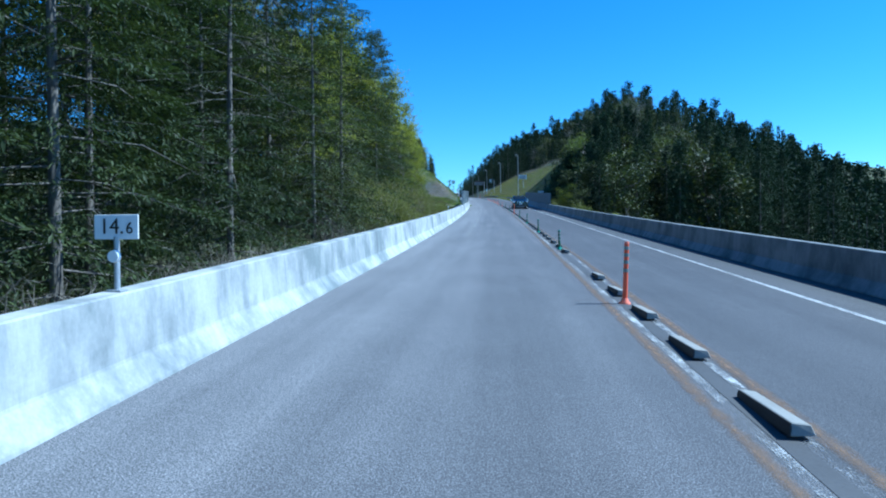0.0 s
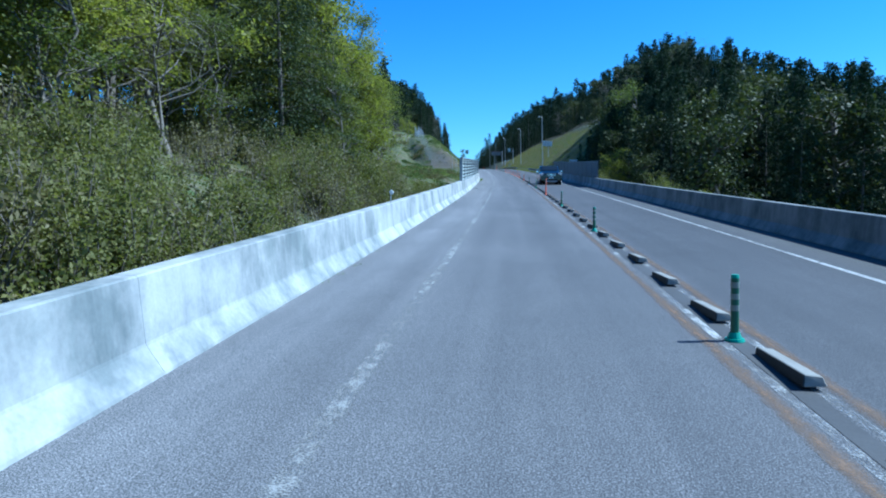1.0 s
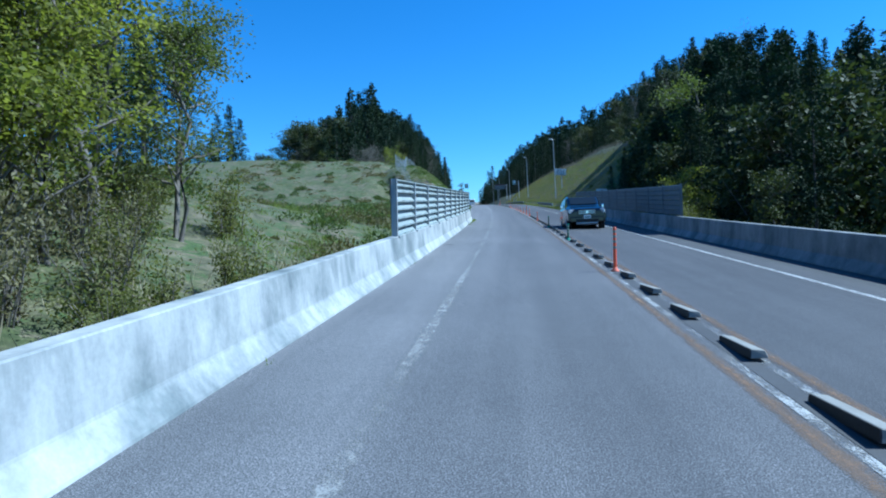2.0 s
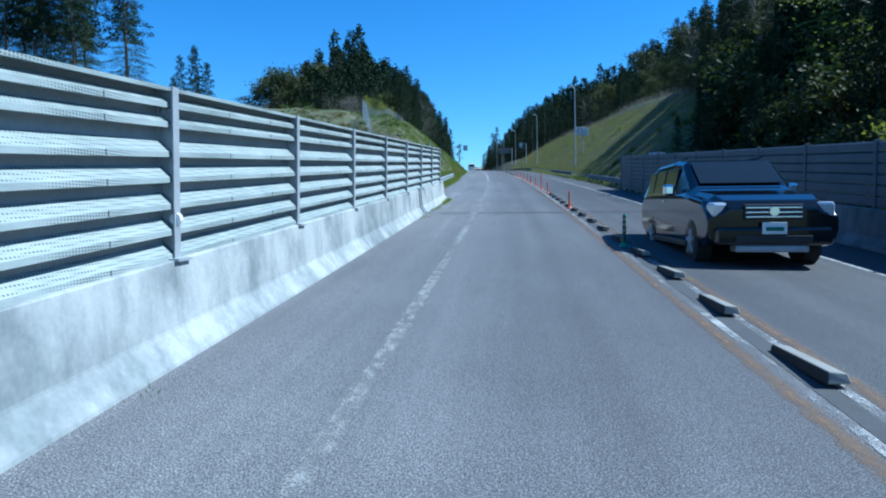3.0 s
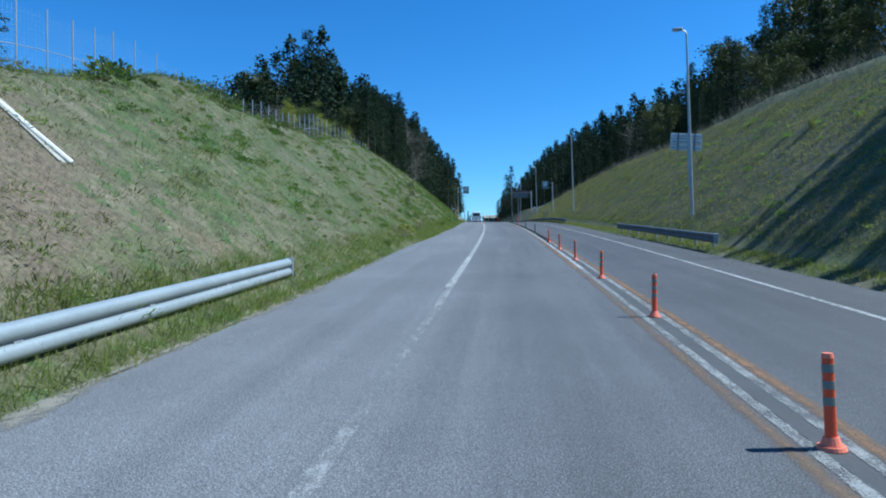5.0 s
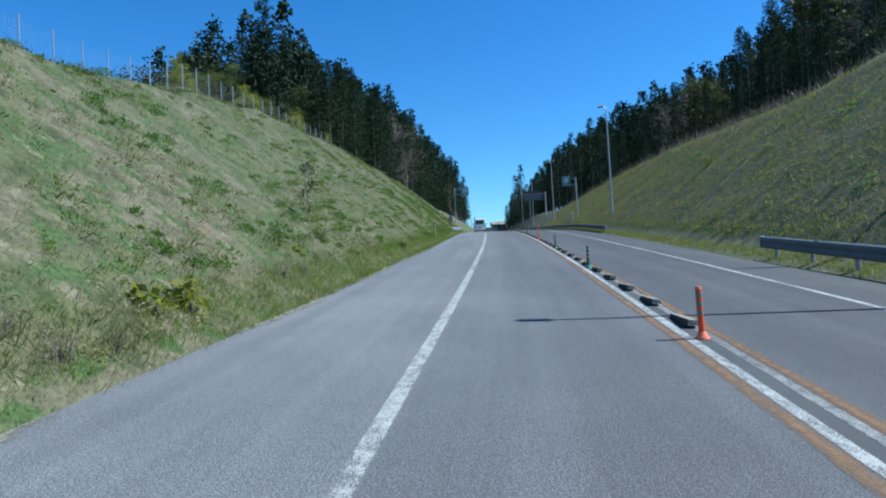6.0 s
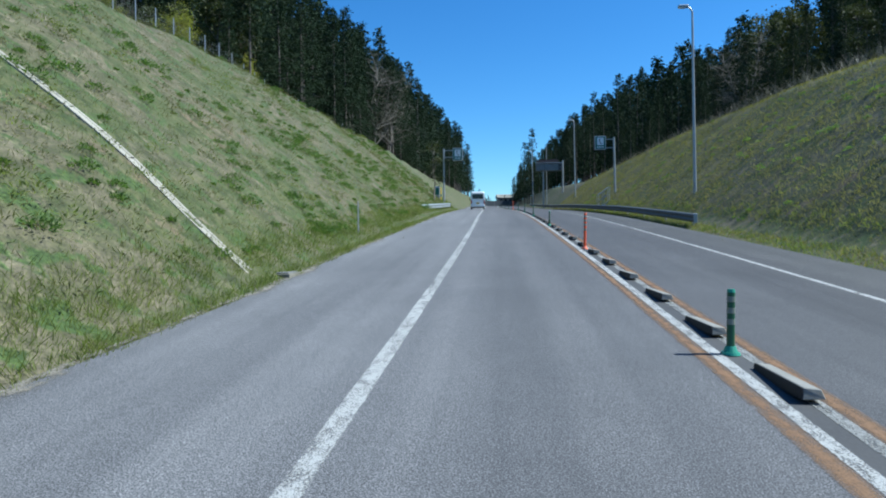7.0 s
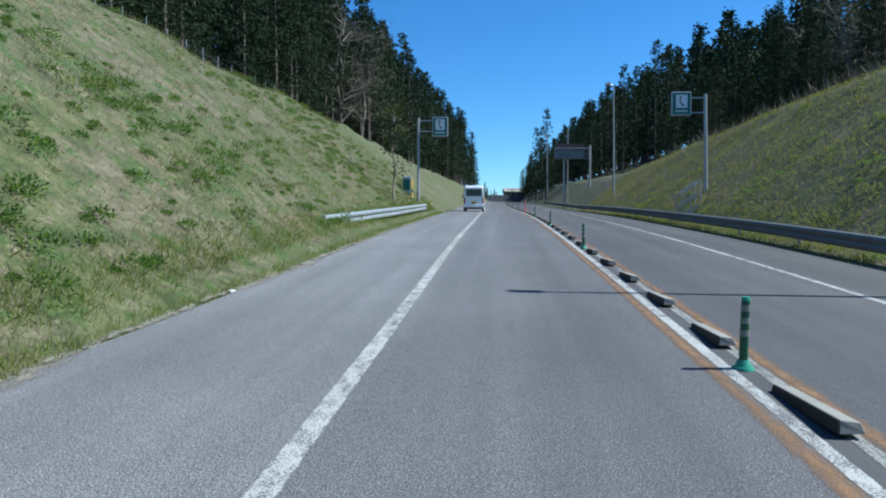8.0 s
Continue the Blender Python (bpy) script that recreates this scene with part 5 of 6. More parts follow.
def build_grass():
    rng = np.random.default_rng(5)

    def clumps(n, per, y0, y1, o0, o1, spread, bias=1.0):
        cy, u = rng.uniform(y0, y1, n), rng.random(n) ** bias
        co = o0 + (o1 - o0) * u
        return np.repeat(cy, per) + rng.normal(0, spread, n * per), np.repeat(co, per) + rng.normal(0, spread, n * per)
    blades("grass", clumps(9000, 12, 95, 214, -3.7, -7.2, 0.16, 2.0), LUSH, "green grass on the lower slope", 6, 0.085, 0.007, 0.8)
    blades("grass", clumps(16000, 11, 96, 214, -3.8, -13.2, 0.2), BLADE, "mixed green and straw-coloured grass on the slope", 7, 0.12, 0.008, 0.9)
    blades("grass", clumps(26000, 12, 104, 230, 6.9, 16.2, 0.22), FAR_GRASS, "olive and dry grass on the far slope", 8, 0.15, 0.013, 0.9)
    blades("grass", clumps(2600, 11, 107, 214, 6.75, 8.2, 0.10), LUSH, "green grass along the far shoulder", 9, 0.15, 0.012)
    blades("dry_stalks", clumps(170, 7, 96, 212, -4.3, -9, 0.14), STRAW, "pale dry stalks in the grass", 10, 0.26, 0.008, 0.6)
    blades("dry_stalks", clumps(260, 10, 0, 60, -3.6, -6, 0.25), STRAW, "pale dry stalks behind the wall", 11, 0.4, 0.02)
    blades("grass", clumps(9000, 13, 96, 214, -3.65, -4.6, 0.11), LUSH, "tall lush grass beside the asphalt", 25, 0.17, 0.008, 0.6)
    blades("grass", clumps(800, 16, 95, 122, -3.75, -4.6, 0.1), LUSH, "high grass under the guard rail", 27, 0.26, 0.01, 0.5)
    mounds("grass_tufts", 780, 118, 214, -4.8, -13.4, 180, DEEP, "round dark green tufts on the slope", 31, 0.19, 0.055, 0.4)
    mounds("grass_tufts", 150, 140, 200, -4.4, -8.0, 220, DEEP, "round green tufts low on the slope", 41, 0.2, 0.05, 0.4)
    mounds("grass_tufts", 1800, 104, 214, -4.2, -13.4, 44, BLADE, "mixed green and straw-coloured clumps on the slope", 32, 0.22, 0.07, 0.2)
    mounds("grass_tufts", 260, 100, 214, -4.2, -12.0, 60, STRAW, "small heaps of dry grass on the slope", 33, 0.2, 0.08, 0.12)
    mounds("grass_tufts", 420, 126, 214, 7.8, 15.5, 90, DEEP, "round dark green tufts on the far slope", 34, 0.15, 0.05)
    mounds("grass_tufts", 800, 104, 214, -4.2, -11.0, 60, LUSH, "fresh green clumps on the slope", 39, 0.24, 0.07, 0.25)
    mounds("grass_tufts", 420, 112, 214, 7.4, 15.0, 36, LUSH, "fresh green clumps on the far slope", 40, 0.13, 0.06, 0.25)
    mounds("grass_tufts", 900, 112, 214, 7.4, 15.5, 24, FAR_GRASS, "mixed olive and straw-coloured clumps on the far slope", 35, 0.12, 0.06, 0.2)
    mounds("grass_tufts", 500, 112, 214, 7.4, 15.0, 30, STRAW, "small heaps of dry grass on the far slope", 36, 0.12, 0.07, 0.14)
    mounds("grass_tufts", 260, 103, 112, -4.4, -11.0, 26, BLADE, "clumps of grass at the foot of the hill", 37, 0.16, 0.09, 0.16)
    mounds("grass_tufts", 1500, 60, 150, -4.6, -30.0, 36, BLADE, "clumps of grass on the field", 38, 0.22, 0.11, 0.16)
    mounds("grass_tufts", 240, 60, 104, 6.6, 9.5, 40, STRAW, "dry grass behind the far wall", 42, 0.22, 0.16, 0.1)
    y = rng.uniform(124, 222, 5200)
    crest = 7.6 + ridge(RIGHT_RIDGE, y) / 0.84 + rng.normal(0.5, 0.9, 5200)
    blades("brushwood", (y, crest), TWIG, "fine grey-brown brushwood along the crest of the far slope", 44, 0.8, 0.02, 0.5)
    mounds("scrub", 300, 104, 152, -10.5, -34.0, 150, DULL, "low dull scrub scattered over the field", 45, 0.42, 0.12, 0.5)
    mounds("scrub", 300, 100, 152, -9.5, -34.0, 150, WILD, "low green scrub scattered over the field", 46, 0.42, 0.12, 0.5)
    mounds("scrub", 170, 61, 103, -4.2, -16.0, 170, WILD, "low green scrub behind the wall", 47, 0.5, 0.11, 0.5)
    mounds("scrub", 150, 61, 103, -4.6, -18.0, 150, DULL, "low dull scrub behind the wall", 48, 0.5, 0.11, 0.5)
    mounds("scrub", 700, 60, 108, -4.2, -20.0, 50, LUSH, "clumps of long grass behind the wall", 49, 0.3, 0.14, 0.16)
    blades("flowers", clumps(26, 3, 99, 112, -3.9, -6.2, 0.04), FLOWER, "small yellow flowers in the grass", 26, 0.05, 0.05, 1.5)
    for y, per, tall in ((90.9, 60, 0.13), (91.9, 110, 0.19), (92.2, 60, 0.15), (92.9, 150, 0.27), (93.1, 60, 0.2), (93.7, 50, 0.13)):
        blades("weeds", clumps(1, per, y, y + 0.01, -2.50, -2.46, 0.07), LUSH, "tall leafy green weed at the foot of the wall", int(y * 10), tall * 0.68, 0.013, 0.8)
    blades("flowers", clumps(3, 2, 91.2, 92.4, -2.48, -2.42, 0.02), FLOWER, "small yellow flowers at the foot of the wall", 43, 0.06, 0.03, 1.0)
    blades("weeds", clumps(26, 12, 84, 93.5, -2.52, -2.42, 0.05), LUSH, "green weeds at the foot of the wall", 12, 0.09, 0.012)
    blades("weeds", clumps(10, 10, 8, 80, -2.54, -2.46, 0.05), LUSH, "small weeds at the foot of the wall", 13, 0.06, 0.012)


# ---- signs, lamps and other roadside things ----
def writing(text, size, m, material, parent, label):
    curve = bpy.data.curves.new("digits", "FONT")
    curve.body, curve.size, curve.extrude = text, size, 0.002
    curve.align_x, curve.align_y = "CENTER", "CENTER"
    tmp = bpy.data.objects.new("digits", curve)
    me = bpy.data.meshes.new_from_object(tmp)
    bpy.data.objects.remove(tmp)
    me.transform(m)
    me.materials.clear()
    me.materials.append(material)
    return part_mesh("digits", me, parent, label)


FACE = Matrix.Rotation(radians(90), 4, "X")


def km_plate(thing, z, big, small):
    plate = part("plate", box(bmesh.new(), -0.185, 0.185, -0.006, 0.006, z, z + 0.19, 0.004), WHITE, thing, "white distance plate")
    writing(big, 0.17, Matrix.Translation((-0.035, -0.010, z + 0.095)) @ FACE, SIGN_BLACK, plate, "black distance figures")
    writing(small, 0.125, Matrix.Translation((0.115, -0.010, z + 0.082)) @ FACE, SIGN_BLACK, plate, "smaller black figure")


def build_km_signs():
    thing = empty("distance_sign", stand(4.95, -2.84, 0.715, -4), "white distance sign 14.6 on a short post on the wall", "distance sign", "distance signs")
    part("pole", rod(bmesh.new(), (0, 0, 0), (0, 0, 0.42), 0.022, sides=12), STEEL, thing)
    part("foot", box(bmesh.new(), -0.06, 0.06, -0.05, 0.05, 0, 0.015, 0.004), STEEL, thing)
    bm = bmesh.new()
    bmesh.ops.create_cone(bm, cap_ends=True, segments=24, radius1=0.05, radius2=0.045, depth=0.03, matrix=Matrix.Translation((0, -0.035, 0.27)) @ FACE)
    part("reflector", bm, WHITE, thing, "round pale reflector")
    km_plate(thing, 0.40, "14.", "6")
    thing = empty("distance_sign", stand(106.4, -4.7, 0.12, -4), "white distance sign 14.5 on a yellow-green striped post", "distance sign", "distance signs")
    lean = Matrix.Rotation(radians(4.0), 4, "Y")
    thing.matrix_basis = thing.matrix_basis @ lean
    part("sleeve", rod(bmesh.new(), (0, 0, -0.2), (0, 0, 0.75), 0.045, sides=12), PALE_STEEL, thing)
    part("pole", rod(bmesh.new(), (0, 0, 0.75), (0, 0, 1.95), 0.04, sides=12), YELLOW, thing)
    for a, b in ((0.78, 1.02), (1.2, 1.36)):
        part("stripe", rod(bmesh.new(), (0, 0, a), (0, 0, b), 0.0415, sides=12), SIGN_GREEN, thing, "dark green stripe")
    km_plate(thing, 1.97, "14.", "5")
    for y, h, z in ((37.9, 0.72, 0.23), (72.45, 0.82, 0.2)):
        thing = empty("wall_reflector", stand(y, -2.8, h), "small round white reflector on a bracket on the wall", "reflector", "wall reflectors")
        part("bracket", rod(bmesh.new(), (0, 0, 0), (0, 0, z - 0.03), 0.012), STEEL, thing)
        bm = bmesh.new()
        bmesh.ops.create_cone(bm, cap_ends=True, segments=20, radius1=0.05, radius2=0.044, depth=0.03, matrix=Matrix.Translation((0.02, -0.02, z)) @ FACE)
        part("disc", bm, WHITE, thing)


def build_lamps():
    source = None
    for y, off in ((140.9, 8.6), (182.9, 8.83), (224.0, 8.9), (266, 7.9)):
        m = stand(y, off, 0.1)
        if source is None:
            source = empty("street_lamp", m, "tall slim steel street lamp with a short arm over the road", "street lamp", "street lamps")
            part("pole", rod(bmesh.new(), (0, 0, 0), (-0.12, 0, 9.4), 0.085, 0.045, 14), STEEL, source)
            part("base_plate", box(bmesh.new(), -0.17, 0.17, -0.17, 0.17, -0.02, 0.03, 0.01), STEEL, source)
            bm = bmesh.new()
            last = Vector((-0.12, 0, 9.38))
            for i in range(1, 6):
                a = i / 5 * 1.3
                nxt = Vector((-0.12 - 0.38 * (1 - math.cos(a)), 0, 9.38 + 0.30 * math.sin(a)))
                rod(bm, last, nxt, 0.04, 0.038, 10)
                last = nxt
            part("arm", bm, STEEL, source)
            head = box(bmesh.new(), -0.75, -0.30, -0.11, 0.11, 9.62, 9.74, 0.035)
            part("head", head, PALE_STEEL, source, "grey lamp head")
            part("lens", box(bmesh.new(), -0.72, -0.42, -0.085, 0.085, 9.595, 9.622, 0.008), WHITE, source, "milky lens")
        else:
            copy_thing(source, m)


def phone_panel(thing, x0, x1, z0, z1):
    panel = part("panel", box(bmesh.new(), x0, x1, -0.09, 0.09, z0, z1, 0.015), PALE_STEEL, thing, "pale framed sign box")
    w, h = x1 - x0, z1 - z0
    part("green_face", box(bmesh.new(), x0 + 0.06 * w, x1 - 0.06 * w, -0.1, -0.088, z0 + 0.06 * h, z1 - 0.06 * h), SIGN_GREEN, panel, "dark green sign face")
    part("white_field", box(bmesh.new(), x0 + 0.2 * w, x1 - 0.2 * w, -0.106, -0.098, z0 + 0.32 * h, z1 - 0.13 * h), WHITE, panel, "white field")
    cx, cz = (x0 + x1) / 2, z0 + 0.6 * h
    bm = bmesh.new()
    dots = [(cx - 0.13 * w + 0.03 * w * abs(2 - i) ** 1.6 * 0.6 + 0.05 * w * i * 0.6, cz + 0.17 * h - 0.085 * h * i) for i in range(5)]
    for (xa, za), (xb, zb) in zip(dots, dots[1:]):
        rod(bm, (xa, -0.109, za), (xb, -0.109, zb), 0.028 * w, sides=8)
    for x, z in (dots[0], dots[-1]):
        bmesh.ops.create_uvsphere(bm, u_segments=10, v_segments=6, radius=0.055 * w, matrix=Matrix.Translation((x + 0.03 * w, -0.107, z)) @ Matrix.Diagonal((1, 0.15, 1, 1)))
    part("telephone_symbol", bm, SIGN_BLACK, panel, "black telephone symbol")
    bm = bmesh.new()
    for i in range(4):
        box(bm, x0 + (0.2 + 0.16 * i) * w, x0 + (0.31 + 0.16 * i) * w, -0.106, -0.098, z0 + 0.14 * h, z0 + 0.23 * h)
    part("caption_bars", bm, WHITE, panel, "row of small white bars")


def build_phones():
    thing = empty("phone_sign", stand(203.0, 9.0, 0.55), "green and white emergency telephone sign on a steel post", "road sign", "telephone signs")
    part("pole", rod(bmesh.new(), (0, 0, -0.3), (-0.1, 0, 5.15), 0.085, 0.075, 14), STEEL, thing)
    for z in (4.35, 5.0):
        part("arm", box(bmesh.new(), -0.8, -0.02, -0.03, 0.03, z - 0.025, z + 0.025), STEEL, thing)
    phone_panel(thing, -1.55, -0.72, 4.22, 5.25)
    thing = empty("phone_sign", stand(209.5, -4.66, 0.45), "green and white emergency telephone sign on a steel post", "road sign", "telephone signs")
    part("pole", rod(bmesh.new(), (0, 0, -0.3), (0, 0, 5.0), 0.085, 0.075, 14), STEEL, thing)
    for z in (4.25, 4.85):
        part("arm", box(bmesh.new(), 0.02, 0.85, -0.03, 0.03, z - 0.025, z + 0.025), STEEL, thing)
    phone_panel(thing, 0.8, 1.68, 3.95, 5.05)
    thing = empty("phone_box", stand(209.0, -5.25, 0.35), "grey emergency telephone cabinet with a green front", "telephone box")
    part("body", box(bmesh.new(), -0.24, 0.24, -0.2, 0.2, 0.75, 1.75, 0.02), PALE_STEEL, thing)
    part("front", box(bmesh.new(), -0.2, 0.2, -0.22, -0.198, 1.0, 1.6), SIGN_GREEN, thing, "green front plate")
    for x in (-0.18, 0.18):
        part("leg", box(bmesh.new(), x - 0.03, x + 0.03, -0.03, 0.03, -0.3, 0.76), STEEL, thing)
    part("plinth", box(bmesh.new(), -0.35, 0.35, -0.3, 0.3, -0.35, 0.12, 0.02), CONCRETE, thing, "concrete plinth")
    thing = empty("marker_post", stand(208.0, -4.85, 0.25), "yellow marker post beside the telephone", "marker post")
    part("sleeve", rod(bmesh.new(), (0, 0, -0.2), (0, 0, 0.7), 0.05, sides=12), STEEL, thing)
    part("pole", rod(bmesh.new(), (0, 0, 0.7), (0, 0, 1.7), 0.045, sides=12), YELLOW, thing)
    part("stripe", rod(bmesh.new(), (0, 0, 0.95), (0, 0, 1.15), 0.047, sides=12), SIGN_GREEN, thing, "dark green stripe")
    # stairs with hand rails up to the far telephone
    thing = empty("access_stairs", stand(201.6, 7.75, 0.12), "small steel stairs with hand rails over the guard rail", "stairs")
    for i in range(4):
        part("tread", box(bmesh.new(), -0.25 + 0.24 * i, 0.0 + 0.24 * i, -0.35, 0.35, 0.14 + 0.17 * i, 0.17 + 0.17 * i, 0.005), STEEL, thing)
    for s in (-0.38, 0.38):
        part("stringer", box(bmesh.new(), -0.55, 0.55, s - 0.02, s + 0.02, -0.06, 0.06, m=Matrix.Translation((0.1, 0, 0.4)) @ Matrix.Rotation(radians(-35), 4, "Y")), STEEL, thing)
        for x, z0, z1 in ((-0.3, -0.1, 1.15), (0.1, 0.3, 1.45), (0.5, 0.55, 1.75)):
            part("baluster", rod(bmesh.new(), (x, s, z0), (x, s, z1), 0.02), PALE_STEEL, thing)
        part("hand_rail", rod(bmesh.new(), (-0.32, s, 1.15), (0.52, s, 1.75), 0.022), PALE_STEEL, thing)
        part("knee_rail", rod(bmesh.new(), (-0.32, s, 0.65), (0.52, s, 1.25), 0.018), PALE_STEEL, thing)


def build_message_board():
    thing = empty("message_board", stand(241.0, 9.8, 1.25), "dark electronic message board on steel posts at the far shoulder", "message board")
    for x in (-2.6, 0.0):
        part("post", rod(bmesh.new(), (x, 0, -2.5), (x, 0, 5.25), 0.12, 0.11, 14), STEEL, thing)
    board = part("board", box(bmesh.new(), -3.6, -0.12, -0.3, 0.3, 3.85, 4.85, 0.03), BOARD_GREY, thing)
    for i in range(5):
        part("louvre", box(bmesh.new(), -3.55, -0.7, -0.335, -0.3, 3.93 + 0.17 * i, 4.01 + 0.17 * i), DARK_STEEL, board)
    for z in (4.1, 4.55):
        bm = bmesh.new()
        bmesh.ops.create_cone(bm, cap_ends=True, segments=18, radius1=0.16, radius2=0.15, depth=0.08, matrix=Matrix.Translation((-0.4, -0.33, z)) @ FACE)
        part("signal_lens", bm, SIGN_BLACK, board, "black round signal lens")
    part("hood", box(bmesh.new(), -3.6, -0.1, -0.5, 0.32, 4.85, 4.93, 0.01), PALE_STEEL, thing)
    part("upper_sign", box(bmesh.new(), -3.5, -0.6, -0.12, 0.12, 4.97, 5.38, 0.01), plain("brown_panel", (0.075, 0.05, 0.045), 0.6), thing, "brown upper panel")
    part("beam", box(bmesh.new(), -3.6, 0.05, -0.06, 0.06, 4.86, 4.98), STEEL, thing)
    thing = empty("mast", stand(243.5, 7.9, 0.5), "slim steel mast beside the message board", "mast")
    part("pole", rod(bmesh.new(), (0, 0, -0.3), (0, 0, 8.0), 0.07, 0.04, 10), STEEL, thing)
    part("cap", rod(bmesh.new(), (0, 0, 8.0), (0, 0, 8.4), 0.02, 0.01), STEEL, thing)


def build_back_sign():
    thing = empty("direction_sign", Matrix.Translation(ground(147.6, 10.45)) @ Matrix.Rotation(heading(146.5), 4, "Z"), "road sign seen from behind, pale aluminium slats on a post", "road sign")
    part("pole", rod(bmesh.new(), (0, 0, -0.3), (-0.05, 0, 3.0), 0.07, 0.065, 12), STEEL, thing)
    tilt = Matrix.Translation((-0.15, 0, 2.55)) @ Matrix.Rotation(radians(4), 4, "Y")
    for i in range(3):
        part("slat", box(bmesh.new(), -0.86, 0.86, 0.03, 0.06, -0.48 + 0.33 * i, -0.18 + 0.33 * i, 0.006, tilt), WHITE, thing)
    for x in (-0.45, 0.45):
        part("brace", box(bmesh.new(), x - 0.02, x + 0.02, -0.02, 0.03, -0.5, 0.5, m=tilt), SIGN_BLACK, thing)
    for z in (-0.33, 0.0, 0.33):
        part("rail", box(bmesh.new(), -0.8, 0.8, -0.03, 0.0, z - 0.025, z + 0.025, m=tilt), STEEL, thing)
    thing = empty("detector_post", Matrix.Translation(ground(109.5, 7.35)) @ Matrix.Rotation(heading(117), 4, "Z"), "thin steel post with a small cross-piece behind the guard rail", "post")
    part("pole", rod(bmesh.new(), (0, 0, -0.3), (0, 0, 1.75), 0.035, sides=10), PALE_STEEL, thing)
    part("crosspiece", box(bmesh.new(), -0.14, 0.14, -0.03, 0.03, 1.72, 1.82, 0.01), PALE_STEEL, thing)
    low = float(ground_h(9.3, 109.0))
    thing = empty("plank_sign", Matrix.Translation(ground(109.0, 9.3)) @ Matrix.Rotation(heading(117) + 0.1, 4, "Z"), "small sign with a white top edge behind the barrier", "road sign")
    for x in (-0.38, 0.38):
        part("leg", rod(bmesh.new(), (x, 0, -0.3), (x, 0, 2.16 - low), 0.03), STEEL, thing)
    part("plank", box(bmesh.new(), -0.52, 0.52, -0.02, 0.02, 1.86 - low, 2.18 - low, 0.006), WHITE, thing)


def build_drains():
    for y, o0, o1, side in ((161.5, -4.0, -9.2, -1), (118.5, -6.4, -8.3, -1), (163.1, 7.3, 12.5, 1)):
        thing = empty("slope_drain", Matrix(), "narrow concrete channel running up the grassy slope", "drain channel", "slope drains")
        tagged(thing, kind="structure")
        count = max(3, int(abs(o1 - o0) / 0.5))
        for i in range(count):
            a, b = o0 + (o1 - o0) * i / count, o0 + (o1 - o0) * (i + 0.96) / count
            pa, pb = ground(y, a), ground(y, b)
            ahead = (pb - pa).normalized()
            cross = Vector((0, 1, 0))
            up = ahead.cross(cross)
            if up.z < 0:
                up = -up
            bm = bmesh.new()
            ring = [(-0.13, 0.022), (-0.08, 0.022), (-0.06, 0.004), (0.06, 0.004), (0.08, 0.022), (0.13, 0.022), (0.13, -0.1), (-0.13, -0.1)]
            rows = [[bm.verts.new(p + cross * u + up * v) for u, v in ring] for p in (pa, pb)]
            for k in range(8):
                bm.faces.new((rows[0][k], rows[0][(k + 1) % 8], rows[1][(k + 1) % 8], rows[1][k]))
            bm.faces.new(rows[0])
            bm.faces.new(rows[1][::-1])
            part("channel_piece", bm, PALE_EDGE, thing)
    thing = empty("drain_inlet", stand(162.4, -3.85, 0.0), "concrete drain inlet with a steel cover at the road's edge", "drain inlet")
    part("basin", box(bmesh.new(), -0.28, 0.2, -0.3, 0.3, -0.3, 0.05, 0.01), EDGE, thing)
    part("cover", box(bmesh.new(), -0.22, 0.16, -0.25, 0.25, 0.05, 0.07, 0.005), DUSTY, thing)


def build_fence():
    thing = empty("wire_fence", Matrix(), "tall wire mesh fence with slim steel posts climbing the hill", "fence")
    line = [(94.4, -3.3), (97, -4.7), (100.7, -6.3), (114, -9.35), (122, -11.3), (131, -13.4), (142, -13.8), (152, -14.4), (163, -15.0), (182, -15.0), (200, -14.4), (216, -14.0)]
    spots, rest = [], 0.0
    for (y0, o0), (y1, o1) in zip(line, line[1:]):
        d = math.hypot(y1 - y0, o1 - o0)
        s = rest
        while s < d:
            spots.append((y0 + (y1 - y0) * s / d, o0 + (o1 - o0) * s / d))
            s += 1.2 if y0 < 100 else 1.6
        rest = s - d
    # along the crest the fence stands a little behind it
    feet = [ground(y, o, 0.4 * float(smooth(118, 128, y))) for y, o in spots]
    mesh = bmesh.new()
    wire = STEEL
    post = None
    for foot in feet:
        if post is None:
            post = part("post", rod(bmesh.new(), (0, 0, -0.3), (0, 0, 2.24), 0.021, sides=6), STEEL, thing)
            post.location = foot
        else:
            ob = post.copy()
            scene.collection.objects.link(ob)
            ob.location = foot
    for a, b in zip(feet, feet[1:]):
        part("rail", rod(bmesh.new(), a + Vector((0, 0, 1.12)), b + Vector((0, 0, 1.12)), 0.011, sides=4), STEEL, thing)
        if 98 < a.y < 124:
            part("foot_rail", rod(bmesh.new(), a + Vector((0, 0, 0.06)), b + Vector((0, 0, 0.06)), 0.01, sides=4), STEEL, thing)
        d = b - a
        for k in range(1, 8):
            p = a + d * k / 8
            rod(mesh, p + Vector((0, 0, 0.05)), p + Vector((0, 0, 2.1)), 0.0009, sides=3)
        for k in range(1, 16):
            z = 0.05 + 2.05 * k / 16
            rod(mesh, a + Vector((0, 0, z)), b + Vector((0, 0, z)), 0.0009, sides=3)
    part("wire_mesh", mesh, wire, thing, "fine wire mesh")


